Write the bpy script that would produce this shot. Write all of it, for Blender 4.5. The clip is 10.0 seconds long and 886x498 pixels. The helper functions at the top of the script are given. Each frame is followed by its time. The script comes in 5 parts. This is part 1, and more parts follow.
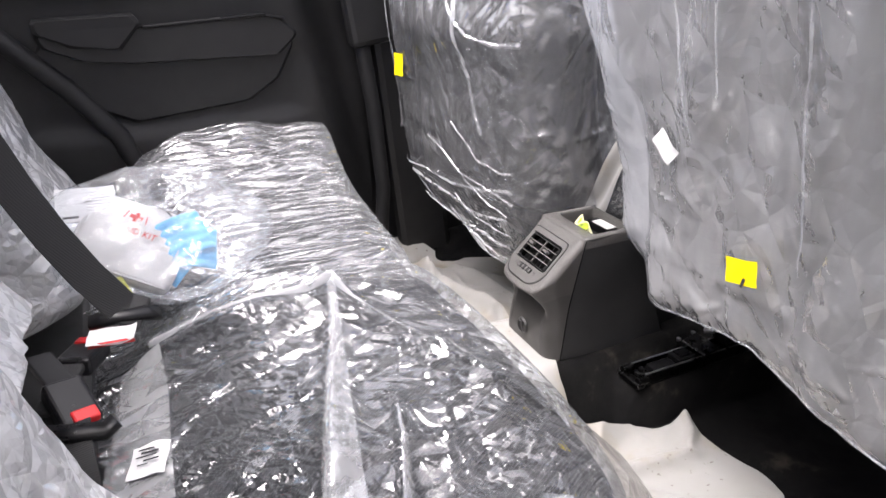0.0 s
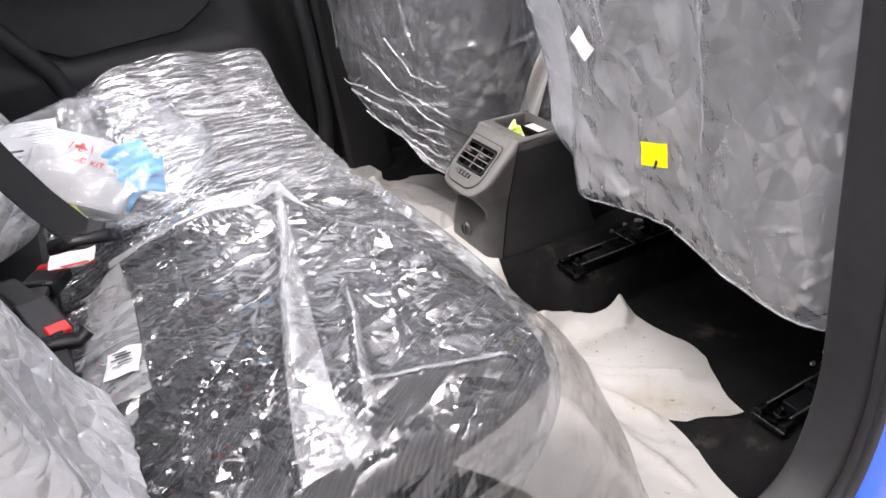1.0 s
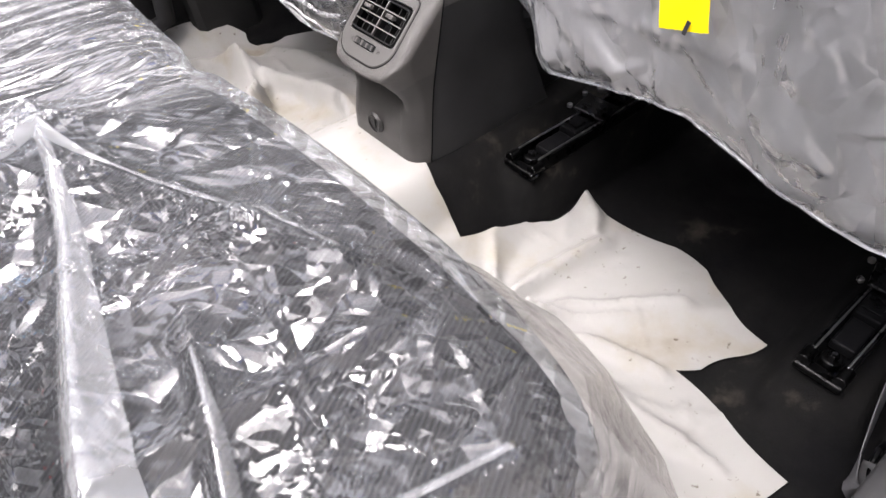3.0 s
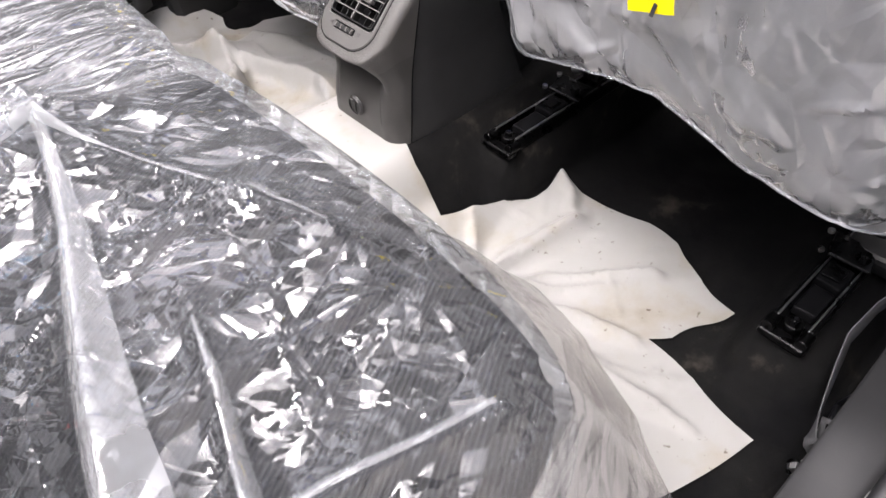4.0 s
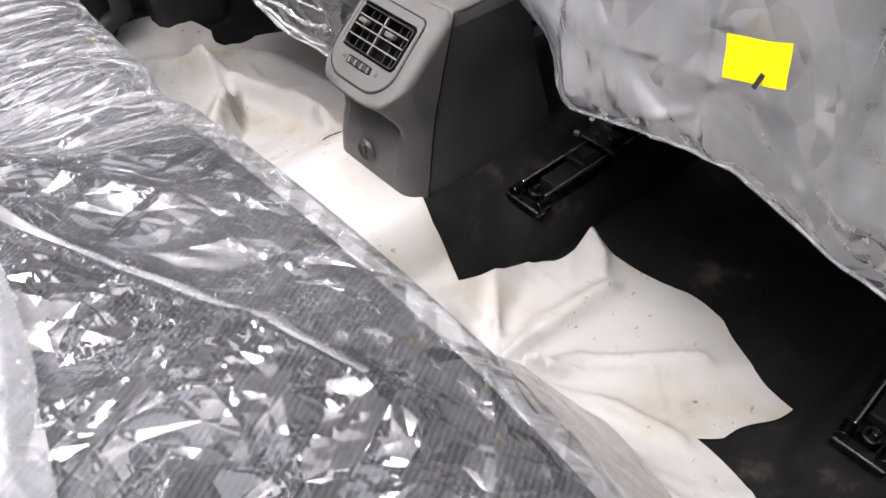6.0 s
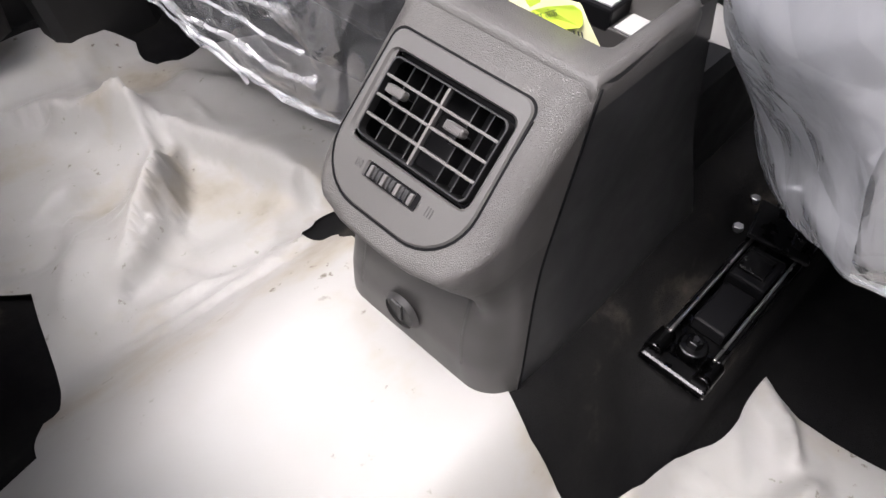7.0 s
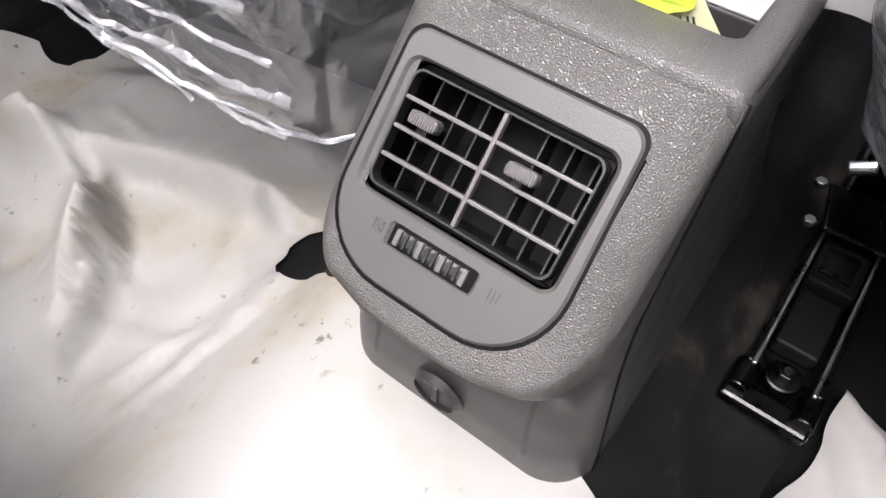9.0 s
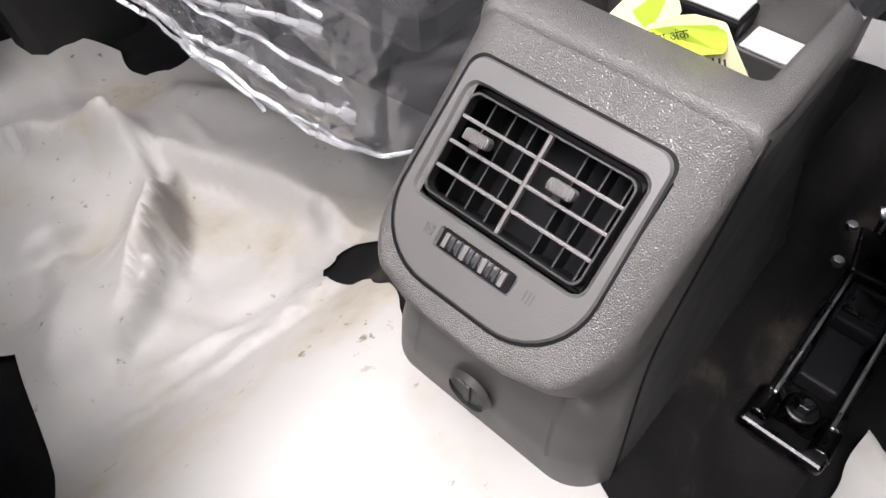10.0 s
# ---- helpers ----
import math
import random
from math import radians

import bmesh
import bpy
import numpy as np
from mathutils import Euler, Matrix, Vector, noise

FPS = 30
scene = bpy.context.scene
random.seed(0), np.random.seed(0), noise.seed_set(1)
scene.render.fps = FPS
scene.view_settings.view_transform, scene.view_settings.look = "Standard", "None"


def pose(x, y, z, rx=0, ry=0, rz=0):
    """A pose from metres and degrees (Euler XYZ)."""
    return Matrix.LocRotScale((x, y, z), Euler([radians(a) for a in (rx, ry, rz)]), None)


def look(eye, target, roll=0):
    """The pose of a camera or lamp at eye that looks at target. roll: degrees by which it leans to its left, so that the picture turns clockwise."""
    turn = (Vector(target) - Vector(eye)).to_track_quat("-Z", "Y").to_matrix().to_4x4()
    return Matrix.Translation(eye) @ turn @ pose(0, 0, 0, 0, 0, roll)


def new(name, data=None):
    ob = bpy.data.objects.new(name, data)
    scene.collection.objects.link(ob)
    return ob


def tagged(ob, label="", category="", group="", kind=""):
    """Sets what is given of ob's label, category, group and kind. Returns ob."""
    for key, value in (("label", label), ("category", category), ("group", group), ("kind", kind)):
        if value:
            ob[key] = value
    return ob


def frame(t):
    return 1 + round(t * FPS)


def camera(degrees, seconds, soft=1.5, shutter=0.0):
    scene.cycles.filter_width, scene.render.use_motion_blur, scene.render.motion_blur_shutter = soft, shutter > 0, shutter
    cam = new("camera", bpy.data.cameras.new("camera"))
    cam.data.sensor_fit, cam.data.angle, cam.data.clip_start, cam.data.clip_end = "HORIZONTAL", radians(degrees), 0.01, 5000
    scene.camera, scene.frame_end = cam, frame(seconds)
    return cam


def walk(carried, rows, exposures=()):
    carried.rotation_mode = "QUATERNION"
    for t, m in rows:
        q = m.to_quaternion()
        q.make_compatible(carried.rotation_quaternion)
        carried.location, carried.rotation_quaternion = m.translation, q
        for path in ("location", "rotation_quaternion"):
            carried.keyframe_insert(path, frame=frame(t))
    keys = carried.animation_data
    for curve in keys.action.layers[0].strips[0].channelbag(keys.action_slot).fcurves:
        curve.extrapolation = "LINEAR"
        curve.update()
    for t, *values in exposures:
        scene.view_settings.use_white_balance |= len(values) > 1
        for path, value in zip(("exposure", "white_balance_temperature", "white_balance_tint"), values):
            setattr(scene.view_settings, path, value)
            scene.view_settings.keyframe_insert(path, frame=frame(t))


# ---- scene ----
from mathutils import bvhtree, geometry

cam = camera(65.3, 10.0)
PATH = [
    (0, (-0.656, -0.98, 0.849), (0.122, 0.657, 0.002), -0.2),
    (0.5, (-0.671, -1.051, 0.865), (0.129, 0.539, -0.047), -1.2),
    (1, (-0.676, -1.068, 0.839), (0.167, 0.433, -0.18), -2.8),
    (1.5, (-0.641, -1.003, 0.807), (0.25, 0.384, -0.325), -3.7),
    (2, (-0.576, -0.859, 0.778), (0.358, 0.421, -0.442), -3.4),
    (2.2, (-0.547, -0.814, 0.753), (0.362, 0.424, -0.528), -3.6),
    (3.5, (-0.478, -0.704, 0.717), (0.425, 0.362, -0.714), -2.6),
    (4, (-0.506, -0.736, 0.735), (0.413, 0.305, -0.704), -2.0),
    (4.5, (-0.51, -0.763, 0.741), (0.437, 0.272, -0.684), -0.7),
    (5, (-0.525, -0.758, 0.743), (0.451, 0.285, -0.657), 0.5),
    (5.2, (-0.547, -0.741, 0.739), (0.434, 0.299, -0.659), 1.0),
    (6.3, (-0.355, -0.466, 0.668), (0.616, 0.503, -0.788), 2.8),
    (6.5, (-0.287, -0.37, 0.638), (0.673, 0.574, -0.841), 2.4),
    (7, (-0.205, -0.211, 0.55), (0.736, 0.669, -0.979), 1.3),
    (7.5, (-0.161, -0.13, 0.49), (0.77, 0.674, -1.087), 0.5),
    (8, (-0.151, -0.091, 0.474), (0.783, 0.658, -1.128), 0.0),
    (8.5, (-0.152, -0.091, 0.489), (0.792, 0.621, -1.124), 0.2),
    (9, (-0.146, -0.094, 0.494), (0.811, 0.613, -1.113), 0.8),
    (9.5, (-0.152, -0.104, 0.496), (0.81, 0.631, -1.096), 1.4),
    (10, (-0.171, -0.109, 0.513), (0.771, 0.72, -1.045), 0.9),
]
walk(cam, [(t, look(eye, target, roll)) for t, eye, target, roll in PATH], exposures=[(0.0, 2.05, 6500, 16), (1.5, 1.97, 6500, 16), (5.0, 2.03, 6500, 16), (7.0, 1.92, 6400, 16), (10.0, 1.95, 6400, 16)])

# ---- light ----
world = bpy.data.worlds.new("world")
scene.world = world
world.use_nodes = True
wn = world.node_tree
sky = wn.nodes.new("ShaderNodeTexSky")
sky.sky_type = "NISHITA"
sky.sun_disc = False
sky.sun_elevation = radians(72)
sky.sun_rotation = radians(272)
sky.air_density = 0.6
sky.dust_density = 6.0
sky.ozone_density = 0.6
pale = wn.nodes.new("ShaderNodeHueSaturation")
pale.inputs["Saturation"].default_value = 0.3
wn.links.new(sky.outputs[0], pale.inputs["Color"])
wn.links.new(pale.outputs[0], wn.nodes["Background"].inputs[0])
wn.nodes["Background"].inputs[1].default_value = 0.195
sun_data = bpy.data.lights.new("sun", "SUN")
sun_data.energy, sun_data.angle, sun_data.color = 0.68, radians(38), (1.0, 0.97, 0.93)
sun = new("sun", sun_data)
sun.matrix_world = look((-1.4, 0.1, 4.0), (-0.1, 0.0, 0.0))


# ---- materials ----
def material(name, rgb, rough=0.5, metal=0.0, spec=0.5):
    m = bpy.data.materials.new(name)
    m.use_nodes = True
    b = m.node_tree.nodes["Principled BSDF"]
    b.inputs["Base Color"].default_value = (*rgb, 1)
    b.inputs["Roughness"].default_value = rough
    b.inputs["Metallic"].default_value = metal
    b.inputs["Specular IOR Level"].default_value = spec
    return m


def node(m, kind, **values):
    n = m.node_tree.nodes.new(kind)
    for key, value in values.items():
        n.inputs[key.replace("_", " ")].default_value = value
    return n


def link(m, a, b):
    m.node_tree.links.new(a, b)


def coords(m, scale=(1, 1, 1), turn=(0, 0, 0)):
    t = node(m, "ShaderNodeTexCoord")
    p = node(m, "ShaderNodeMapping", Scale=scale, Rotation=turn)
    link(m, t.outputs["Object"], p.inputs["Vector"])
    return p.outputs["Vector"]


def noise_tex(m, scale, detail=4.0, vec=None, rough=0.55, kind="FBM", distort=0.0):
    n = m.node_tree.nodes.new("ShaderNodeTexNoise")
    n.noise_type = kind
    n.inputs["Scale"].default_value = scale
    n.inputs["Detail"].default_value = detail
    n.inputs["Roughness"].default_value = rough
    n.inputs["Distortion"].default_value = distort
    link(m, vec or coords(m), n.inputs["Vector"])
    return n.outputs[0]


def ramp(m, fac, stops):
    r = m.node_tree.nodes.new("ShaderNodeValToRGB")
    e = r.color_ramp.elements
    e[0].position, e[0].color = stops[0][0], (*stops[0][1], 1)
    e[1].position, e[1].color = stops[-1][0], (*stops[-1][1], 1)
    for p, c in stops[1:-1]:
        e.new(p).color = (*c, 1)
    link(m, fac, r.inputs[0])
    return r.outputs[0]


def bump(m, height, strength, distance, before=None):
    b = node(m, "ShaderNodeBump", Strength=strength, Distance=distance)
    link(m, height, b.inputs["Height"])
    if before:
        link(m, before, b.inputs["Normal"])
    return b.outputs[0]


def maths(m, how, a, b, clamp=False):
    n = m.node_tree.nodes.new("ShaderNodeMath")
    n.operation, n.use_clamp = how, clamp
    for value, slot in ((a, n.inputs[0]), (b, n.inputs[1])):
        if isinstance(value, (int, float)):
            slot.default_value = value
        else:
            link(m, value, slot)
    return n.outputs[0]


def principled(m):
    return m.node_tree.nodes["Principled BSDF"]


def plastic(name, rgb, rough, grain=900, depth=0.0003, blotch=0.25):
    """Moulded plastic with fine grain and a little dust."""
    m = material(name, rgb, rough)
    dark = tuple(c * (1 - blotch) for c in rgb)
    light = tuple(min(1, c * (1 + blotch)) for c in rgb)
    c = ramp(m, noise_tex(m, 9, 5), [(0.3, dark), (0.7, light)])
    link(m, c, principled(m).inputs["Base Color"])
    r = ramp(m, noise_tex(m, 25, 4), [(0.3, (rough - 0.07,) * 3), (0.7, (rough + 0.09,) * 3)])
    link(m, r, principled(m).inputs["Roughness"])
    link(m, bump(m, noise_tex(m, grain, 2), 0.5, depth), principled(m).inputs["Normal"])
    return m


def leather_grain(name, rgb, rough):
    m = plastic(name, rgb, rough)
    v = m.node_tree.nodes.new("ShaderNodeTexVoronoi")
    v.feature = "DISTANCE_TO_EDGE"
    v.inputs["Scale"].default_value = 820
    v.inputs["Randomness"].default_value = 1.0
    wob = node(m, "ShaderNodeVectorMath")
    n3 = m.node_tree.nodes.new("ShaderNodeTexNoise")
    n3.inputs["Scale"].default_value = 420
    base = coords(m)
    link(m, base, n3.inputs["Vector"])
    wob.operation = "MULTIPLY_ADD"
    link(m, n3.outputs["Color"], wob.inputs[0])
    wob.inputs[1].default_value = (0.0007, 0.0007, 0.0007)
    link(m, base, wob.inputs[2])
    link(m, wob.outputs[0], v.inputs["Vector"])
    h = ramp(m, v.outputs["Distance"], [(0.0, (0, 0, 0)), (0.22, (0.75,) * 3), (0.6, (1,) * 3)])
    where = m.node_tree.nodes.new("ShaderNodeAttribute")
    where.attribute_name = "grain"
    soft = noise_tex(m, 330, 2, None, 0.5)
    pebble = maths(m, "MULTIPLY", maths(m, "ADD", h, maths(m, "MULTIPLY", soft, 0.3)), where.outputs["Fac"])
    b1 = bump(m, pebble, 0.9, 0.00026)
    b2 = bump(m, noise_tex(m, 1500, 2), 0.1, 0.0002, b1)
    link(m, b2, principled(m).inputs["Normal"])
    return m


SHARDS = ((0.3, 0.2, 20, 9, 0.26, 0.6), (-0.5, 0.4, 75, 20, 0.40, 0.45), (0.6, -0.3, -35, 60, 0.36, 0.22))
STREAKS = ((0.1, 0.1, 80, 16, 0.30, 0.35), (0.1, 0.1, 100, 40, 0.50, 0.25), (0.1, -0.1, 66, 90, 0.40, 0.3))
HANGING = ((0.2, 0.3, 12, 7, 0.14, 0.30), (-0.3, 0.5, 50, 17, 0.32, 0.16), (0.5, 0.2, -40, 45, 0.36, 0.16))


def film(name, milk, rough=0.07, crease=1.0, along=(1, 1, 1), tint=(0.93, 0.95, 0.97), gloss=2.2, haze=0.5, folds=SHARDS, cloud=(1, 1, 1), ripple=0.0):
    """Thin clear polythene: straight-edged roof-like facets of three sizes, fine streaks, a little haze."""
    m = bpy.data.materials.new(name)
    m.use_nodes = True
    t = m.node_tree
    t.nodes.remove(principled(m))
    out = t.nodes["Material Output"]
    height = maths(m, "MULTIPLY", noise_tex(m, 9, 1, coords(m, along), 0.4), ripple * 0.010)
    for k, (rx, ry, turn, scale, slope, stretch) in enumerate(folds):
        bend = m.node_tree.nodes.new("ShaderNodeTexNoise")
        bend.inputs["Scale"].default_value = 7 + 3 * k
        bend.inputs["Detail"].default_value = 0
        link(m, coords(m), bend.inputs["Vector"])
        moved = m.node_tree.nodes.new("ShaderNodeVectorMath")
        moved.operation = "MULTIPLY_ADD"
        link(m, bend.outputs["Color"], moved.inputs[0])
        moved.inputs[1].default_value = (0.025 / (k + 1),) * 3
        link(m, coords(m, along, (rx, ry, radians(turn))), moved.inputs[2])
        long = node(m, "ShaderNodeMapping", Scale=(1, stretch, 1))
        link(m, moved.outputs[0], long.inputs["Vector"])
        v = m.node_tree.nodes.new("ShaderNodeTexVoronoi")
        v.feature = "DISTANCE_TO_EDGE"
        v.inputs["Scale"].default_value = scale
        link(m, long.outputs["Vector"], v.inputs["Vector"])
        mask = ramp(m, noise_tex(m, 6 + 5 * k, 2, coords(m, along, (0, 0, radians(turn * 2 + 7)))), [(0.40, (0.18,) * 3), (0.58, (1, 1, 1))])
        lift = maths(m, "MULTIPLY", v.outputs["Distance"], slope * crease / scale)
        if k != 1:
            lift = maths(m, "MULTIPLY", lift, mask)
        height = maths(m, "ADD", height, lift)
    streak = noise_tex(m, 110, 2, coords(m, (1, 0.12, 0.5), (0.1, 0.2, 0.5)), 0.6)
    height = maths(m, "ADD", height, maths(m, "MULTIPLY", streak, 0.0006))
    b = bump(m, height, 1.0, 1.0)
    soft = bump(m, height, 0.6, 1.0)
    clear = node(m, "ShaderNodeBsdfTransparent", Color=(*tint, 1))
    shine = node(m, "ShaderNodeBsdfGlossy", Color=(1, 1, 1, 1), Roughness=rough)
    link(m, b, shine.inputs["Normal"])
    f = node(m, "ShaderNodeFresnel", IOR=1.5)
    link(m, b, f.inputs["Normal"])
    g = maths(m, "MINIMUM", maths(m, "MULTIPLY", f.outputs[0], gloss, True), 0.45)
    white = node(m, "ShaderNodeBsdfDiffuse", Color=(0.86, 0.87, 0.89, 1))
    back = node(m, "ShaderNodeBsdfTranslucent", Color=(0.8, 0.81, 0.84, 1))
    sheer = node(m, "ShaderNodeMixShader", Fac=0.4)
    link(m, soft, white.inputs["Normal"])
    link(m, soft, back.inputs["Normal"])
    link(m, white.outputs[0], sheer.inputs[1])
    link(m, back.outputs[0], sheer.inputs[2])
    cloudy = ramp(m, noise_tex(m, 9, 4, coords(m, cloud), 0.55), [(0.3, (milk * (1 - haze),) * 3), (0.72, (min(1, milk * (1 + haze)),) * 3)])
    body = node(m, "ShaderNodeMixShader")
    link(m, cloudy, body.inputs[0])
    link(m, clear.outputs[0], body.inputs[1])
    link(m, sheer.outputs[0], body.inputs[2])
    last = node(m, "ShaderNodeMixShader")
    link(m, g, last.inputs[0])
    link(m, body.outputs[0], last.inputs[1])
    link(m, shine.outputs[0], last.inputs[2])
    link(m, last.outputs[0], out.inputs["Surface"])
    return m


def carpet_material():
    m = material("black_carpet", (0.008, 0.008, 0.008), 0.95, spec=0.06)
    dust = ramp(m, noise_tex(m, 7, 8, None, 0.65), [(0.42, (0.004, 0.004, 0.0044)), (0.60, (0.008, 0.0078, 0.0076)), (0.76, (0.050, 0.043, 0.036))])
    link(m, dust, principled(m).inputs["Base Color"])
    b = bump(m, noise_tex(m, 900, 3), 0.8, 0.0015)
    b = bump(m, noise_tex(m, 60, 4), 0.4, 0.004, b)
    link(m, b, principled(m).inputs["Normal"])
    return m


def sheet_material():
    m = material("white_nonwoven", (0.8, 0.79, 0.77), 0.55, spec=0.25)
    big = ramp(m, noise_tex(m, 4.5, 6, None, 0.6), [(0.33, (0.266, 0.262, 0.257)), (0.50, (0.256, 0.249, 0.239)), (0.58, (0.238, 0.221, 0.194)), (0.66, (0.190, 0.165, 0.132))])
    specks = ramp(m, noise_tex(m, 75, 3, None, 0.6), [(0.65, (1, 1, 1)), (0.72, (0.42, 0.37, 0.32))])
    where = ramp(m, noise_tex(m, 8, 2), [(0.46, (0, 0, 0)), (0.56, (1, 1, 1))])
    mix = node(m, "ShaderNodeMix")
    mix.data_type, mix.blend_type = "RGBA", "MULTIPLY"
    link(m, where, mix.inputs[0])
    link(m, big, mix.inputs[6])
    link(m, specks, mix.inputs[7])
    link(m, mix.outputs[2], principled(m).inputs["Base Color"])
    b = bump(m, noise_tex(m, 8, 3, coords(m, (0.5, 1.3, 1), (0, 0, 0.35)), 0.5, "RIDGED_MULTIFRACTAL", 0.3), 0.6, 0.010)
    b = bump(m, noise_tex(m, 13, 4, coords(m, (1.2, 0.6, 1), (0, 0, -0.5)), 0.5, "RIDGED_MULTIFRACTAL", 0.6), 0.4, 0.006, b)
    b = bump(m, noise_tex(m, 800, 2), 0.25, 0.0003, b)
    link(m, b, principled(m).inputs["Normal"])
    return m


def fabric_material():
    """Dark seat cloth with a fine diagonal rib."""
    m = material("seat_cloth", (0.035, 0.036, 0.038), 0.85, spec=0.2)
    w = m.node_tree.nodes.new("ShaderNodeTexWave")
    w.inputs["Scale"].default_value = 75
    w.inputs["Distortion"].default_value = 0.6
    link(m, coords(m, (1, 1, 1), (0, 0, radians(62))), w.inputs["Vector"])
    c = ramp(m, w.outputs[1], [(0.35, (0.014, 0.0145, 0.016)), (0.7, (0.034, 0.035, 0.038))])
    link(m, c, principled(m).inputs["Base Color"])
    b = bump(m, w.outputs[1], 0.5, 0.0015)
    b = bump(m, noise_tex(m, 900, 2), 0.5, 0.0006, b)
    link(m, b, principled(m).inputs["Normal"])
    return m


def webbing_material():
    m = material("belt_webbing", (0.014, 0.014, 0.015), 0.6, spec=0.4)
    w = m.node_tree.nodes.new("ShaderNodeTexWave")
    w.inputs["Scale"].default_value = 160
    link(m, coords(m, (1, 1, 1), (0, 0, radians(90))), w.inputs["Vector"])
    b = bump(m, w.outputs[1], 0.4, 0.0006)
    b = bump(m, noise_tex(m, 1100, 2), 0.5, 0.0004, b)
    link(m, b, principled(m).inputs["Normal"])
    return m


def metal_material(name, rgb, rough):
    m = material(name, rgb, rough, 1.0)
    r = ramp(m, noise_tex(m, 60, 5), [(0.3, (rough * 0.7,) * 3), (0.75, (min(1, rough * 1.6),) * 3)])
    link(m, r, principled(m).inputs["Roughness"])
    link(m, bump(m, noise_tex(m, 300, 3), 0.2, 0.0003), principled(m).inputs["Normal"])
    return m


def paint_material():
    m = material("blue_car_paint", (0.008, 0.10, 0.62), 0.25, 0.35)
    b = principled(m)
    b.inputs["Coat Weight"].default_value = 1.0
    b.inputs["Coat Roughness"].default_value = 0.04
    link(m, bump(m, noise_tex(m, 1800, 1), 0.08, 0.0002), b.inputs["Normal"])
    return m


def paper_material(name, a, b, scale=30):
    m = material(name, a, 0.75, spec=0.2)
    c = ramp(m, noise_tex(m, scale, 4), [(0.35, a), (0.7, b)])
    link(m, c, principled(m).inputs["Base Color"])
    link(m, bump(m, noise_tex(m, 120, 4), 0.3, 0.0008), principled(m).inputs["Normal"])
    return m


MAT_CARPET = carpet_material()
MAT_SHEET = sheet_material()
MAT_CLOTH = fabric_material()
MAT_WEB = webbing_material()
MAT_WEB_GREY = plastic("grey_webbing", (0.10, 0.10, 0.105), 0.6, 900, 0.0004)
MAT_BLUE = paint_material()
MAT_SHROUD = leather_grain("grained_grey_plastic", (0.064, 0.061, 0.058), 0.34)
MAT_LOWER = leather_grain("smooth_lower_plastic", (0.052, 0.050, 0.048), 0.38)
MAT_PANEL = plastic("satin_grey_plastic", (0.068, 0.0655, 0.063), 0.33, 1100, 0.00022, 0.06)
MAT_BASE = plastic("smooth_charcoal_plastic", (0.036, 0.0345, 0.034), 0.42, 1200, 0.0001, 0.12)
MAT_SIDE = plastic("black_side_plastic", (0.011, 0.0112, 0.0115), 0.45, 900, 0.0002, 0.2)
MAT_BLACK = plastic("gloss_black_plastic", (0.006, 0.006, 0.007), 0.32, 900, 0.00005, 0.2)
principled(MAT_BLACK).inputs["Specular IOR Level"].default_value = 0.3
MAT_VENT = plastic("matt_black_plastic", (0.0045, 0.0045, 0.005), 0.4, 900, 0.00005, 0.2)
principled(MAT_VENT).inputs["Specular IOR Level"].default_value = 0.08
scuff = ramp(MAT_LOWER, noise_tex(MAT_LOWER, 16, 4, coords(MAT_LOWER, (1, 0.35, 1.6), (0, 0, 0.4)), 0.6), [(0.68, (0, 0, 0)), (0.76, (0.55, 0.55, 0.55))])
worn = node(MAT_LOWER, "ShaderNodeMix")
worn.data_type = "RGBA"
worn.inputs[7].default_value = (0.15, 0.14, 0.13, 1)
link(MAT_LOWER, scuff, worn.inputs[0])
link(MAT_LOWER, principled(MAT_LOWER).inputs["Base Color"].links[0].from_socket, worn.inputs[6])
link(MAT_LOWER, worn.outputs[2], principled(MAT_LOWER).inputs["Base Color"])
MAT_CONSOLE_SIDE = plastic("charcoal_side_plastic", (0.025, 0.0250, 0.0255), 0.42, 900, 0.0002, 0.2)
MAT_VINYL = plastic("dark_seat_vinyl", (0.020, 0.0205, 0.022), 0.5, 700, 0.0004, 0.2)
MAT_DARK = plastic("dark_door_plastic", (0.012, 0.012, 0.0124), 0.5, 600, 0.0004, 0.2)
MAT_TRIM = plastic("grey_pillar_plastic", (0.022, 0.022, 0.023), 0.62, 700, 0.0004, 0.15)
principled(MAT_TRIM).inputs["Specular IOR Level"].default_value = 0.25
MAT_RUBBER = plastic("black_rubber_seal", (0.012, 0.012, 0.013), 0.6, 500, 0.0003, 0.2)
MAT_LOUVRE = plastic("grey_louvre_plastic", (0.095, 0.090, 0.087), 0.35, 900, 0.00005, 0.08)
MAT_STEEL = metal_material("black_oiled_steel", (0.030, 0.030, 0.031), 0.28)
MAT_EDGE = metal_material("bare_steel_edge", (0.5, 0.5, 0.5), 0.3)
MAT_LINER = plastic("pale_headliner", (0.22, 0.215, 0.205), 0.9, 500, 0.0005, 0.05)
MAT_GROUND = plastic("concrete_yard", (0.30, 0.29, 0.275), 0.85, 60, 0.002, 0.2)
MAT_WALLS = plastic("pale_light_block", (0.45, 0.44, 0.425), 0.85, 40, 0.002, 0.1)
MAT_YELLOW = paper_material("yellow_sticker", (0.86, 0.68, 0.0), (0.80, 0.60, 0.0))
MAT_LABEL = paper_material("white_label", (0.62, 0.62, 0.62), (0.56, 0.56, 0.57))
MAT_INK = material("black_ink", (0.02, 0.02, 0.025), 0.7)
MAT_REDINK = material("red_ink", (0.55, 0.02, 0.02), 0.7)
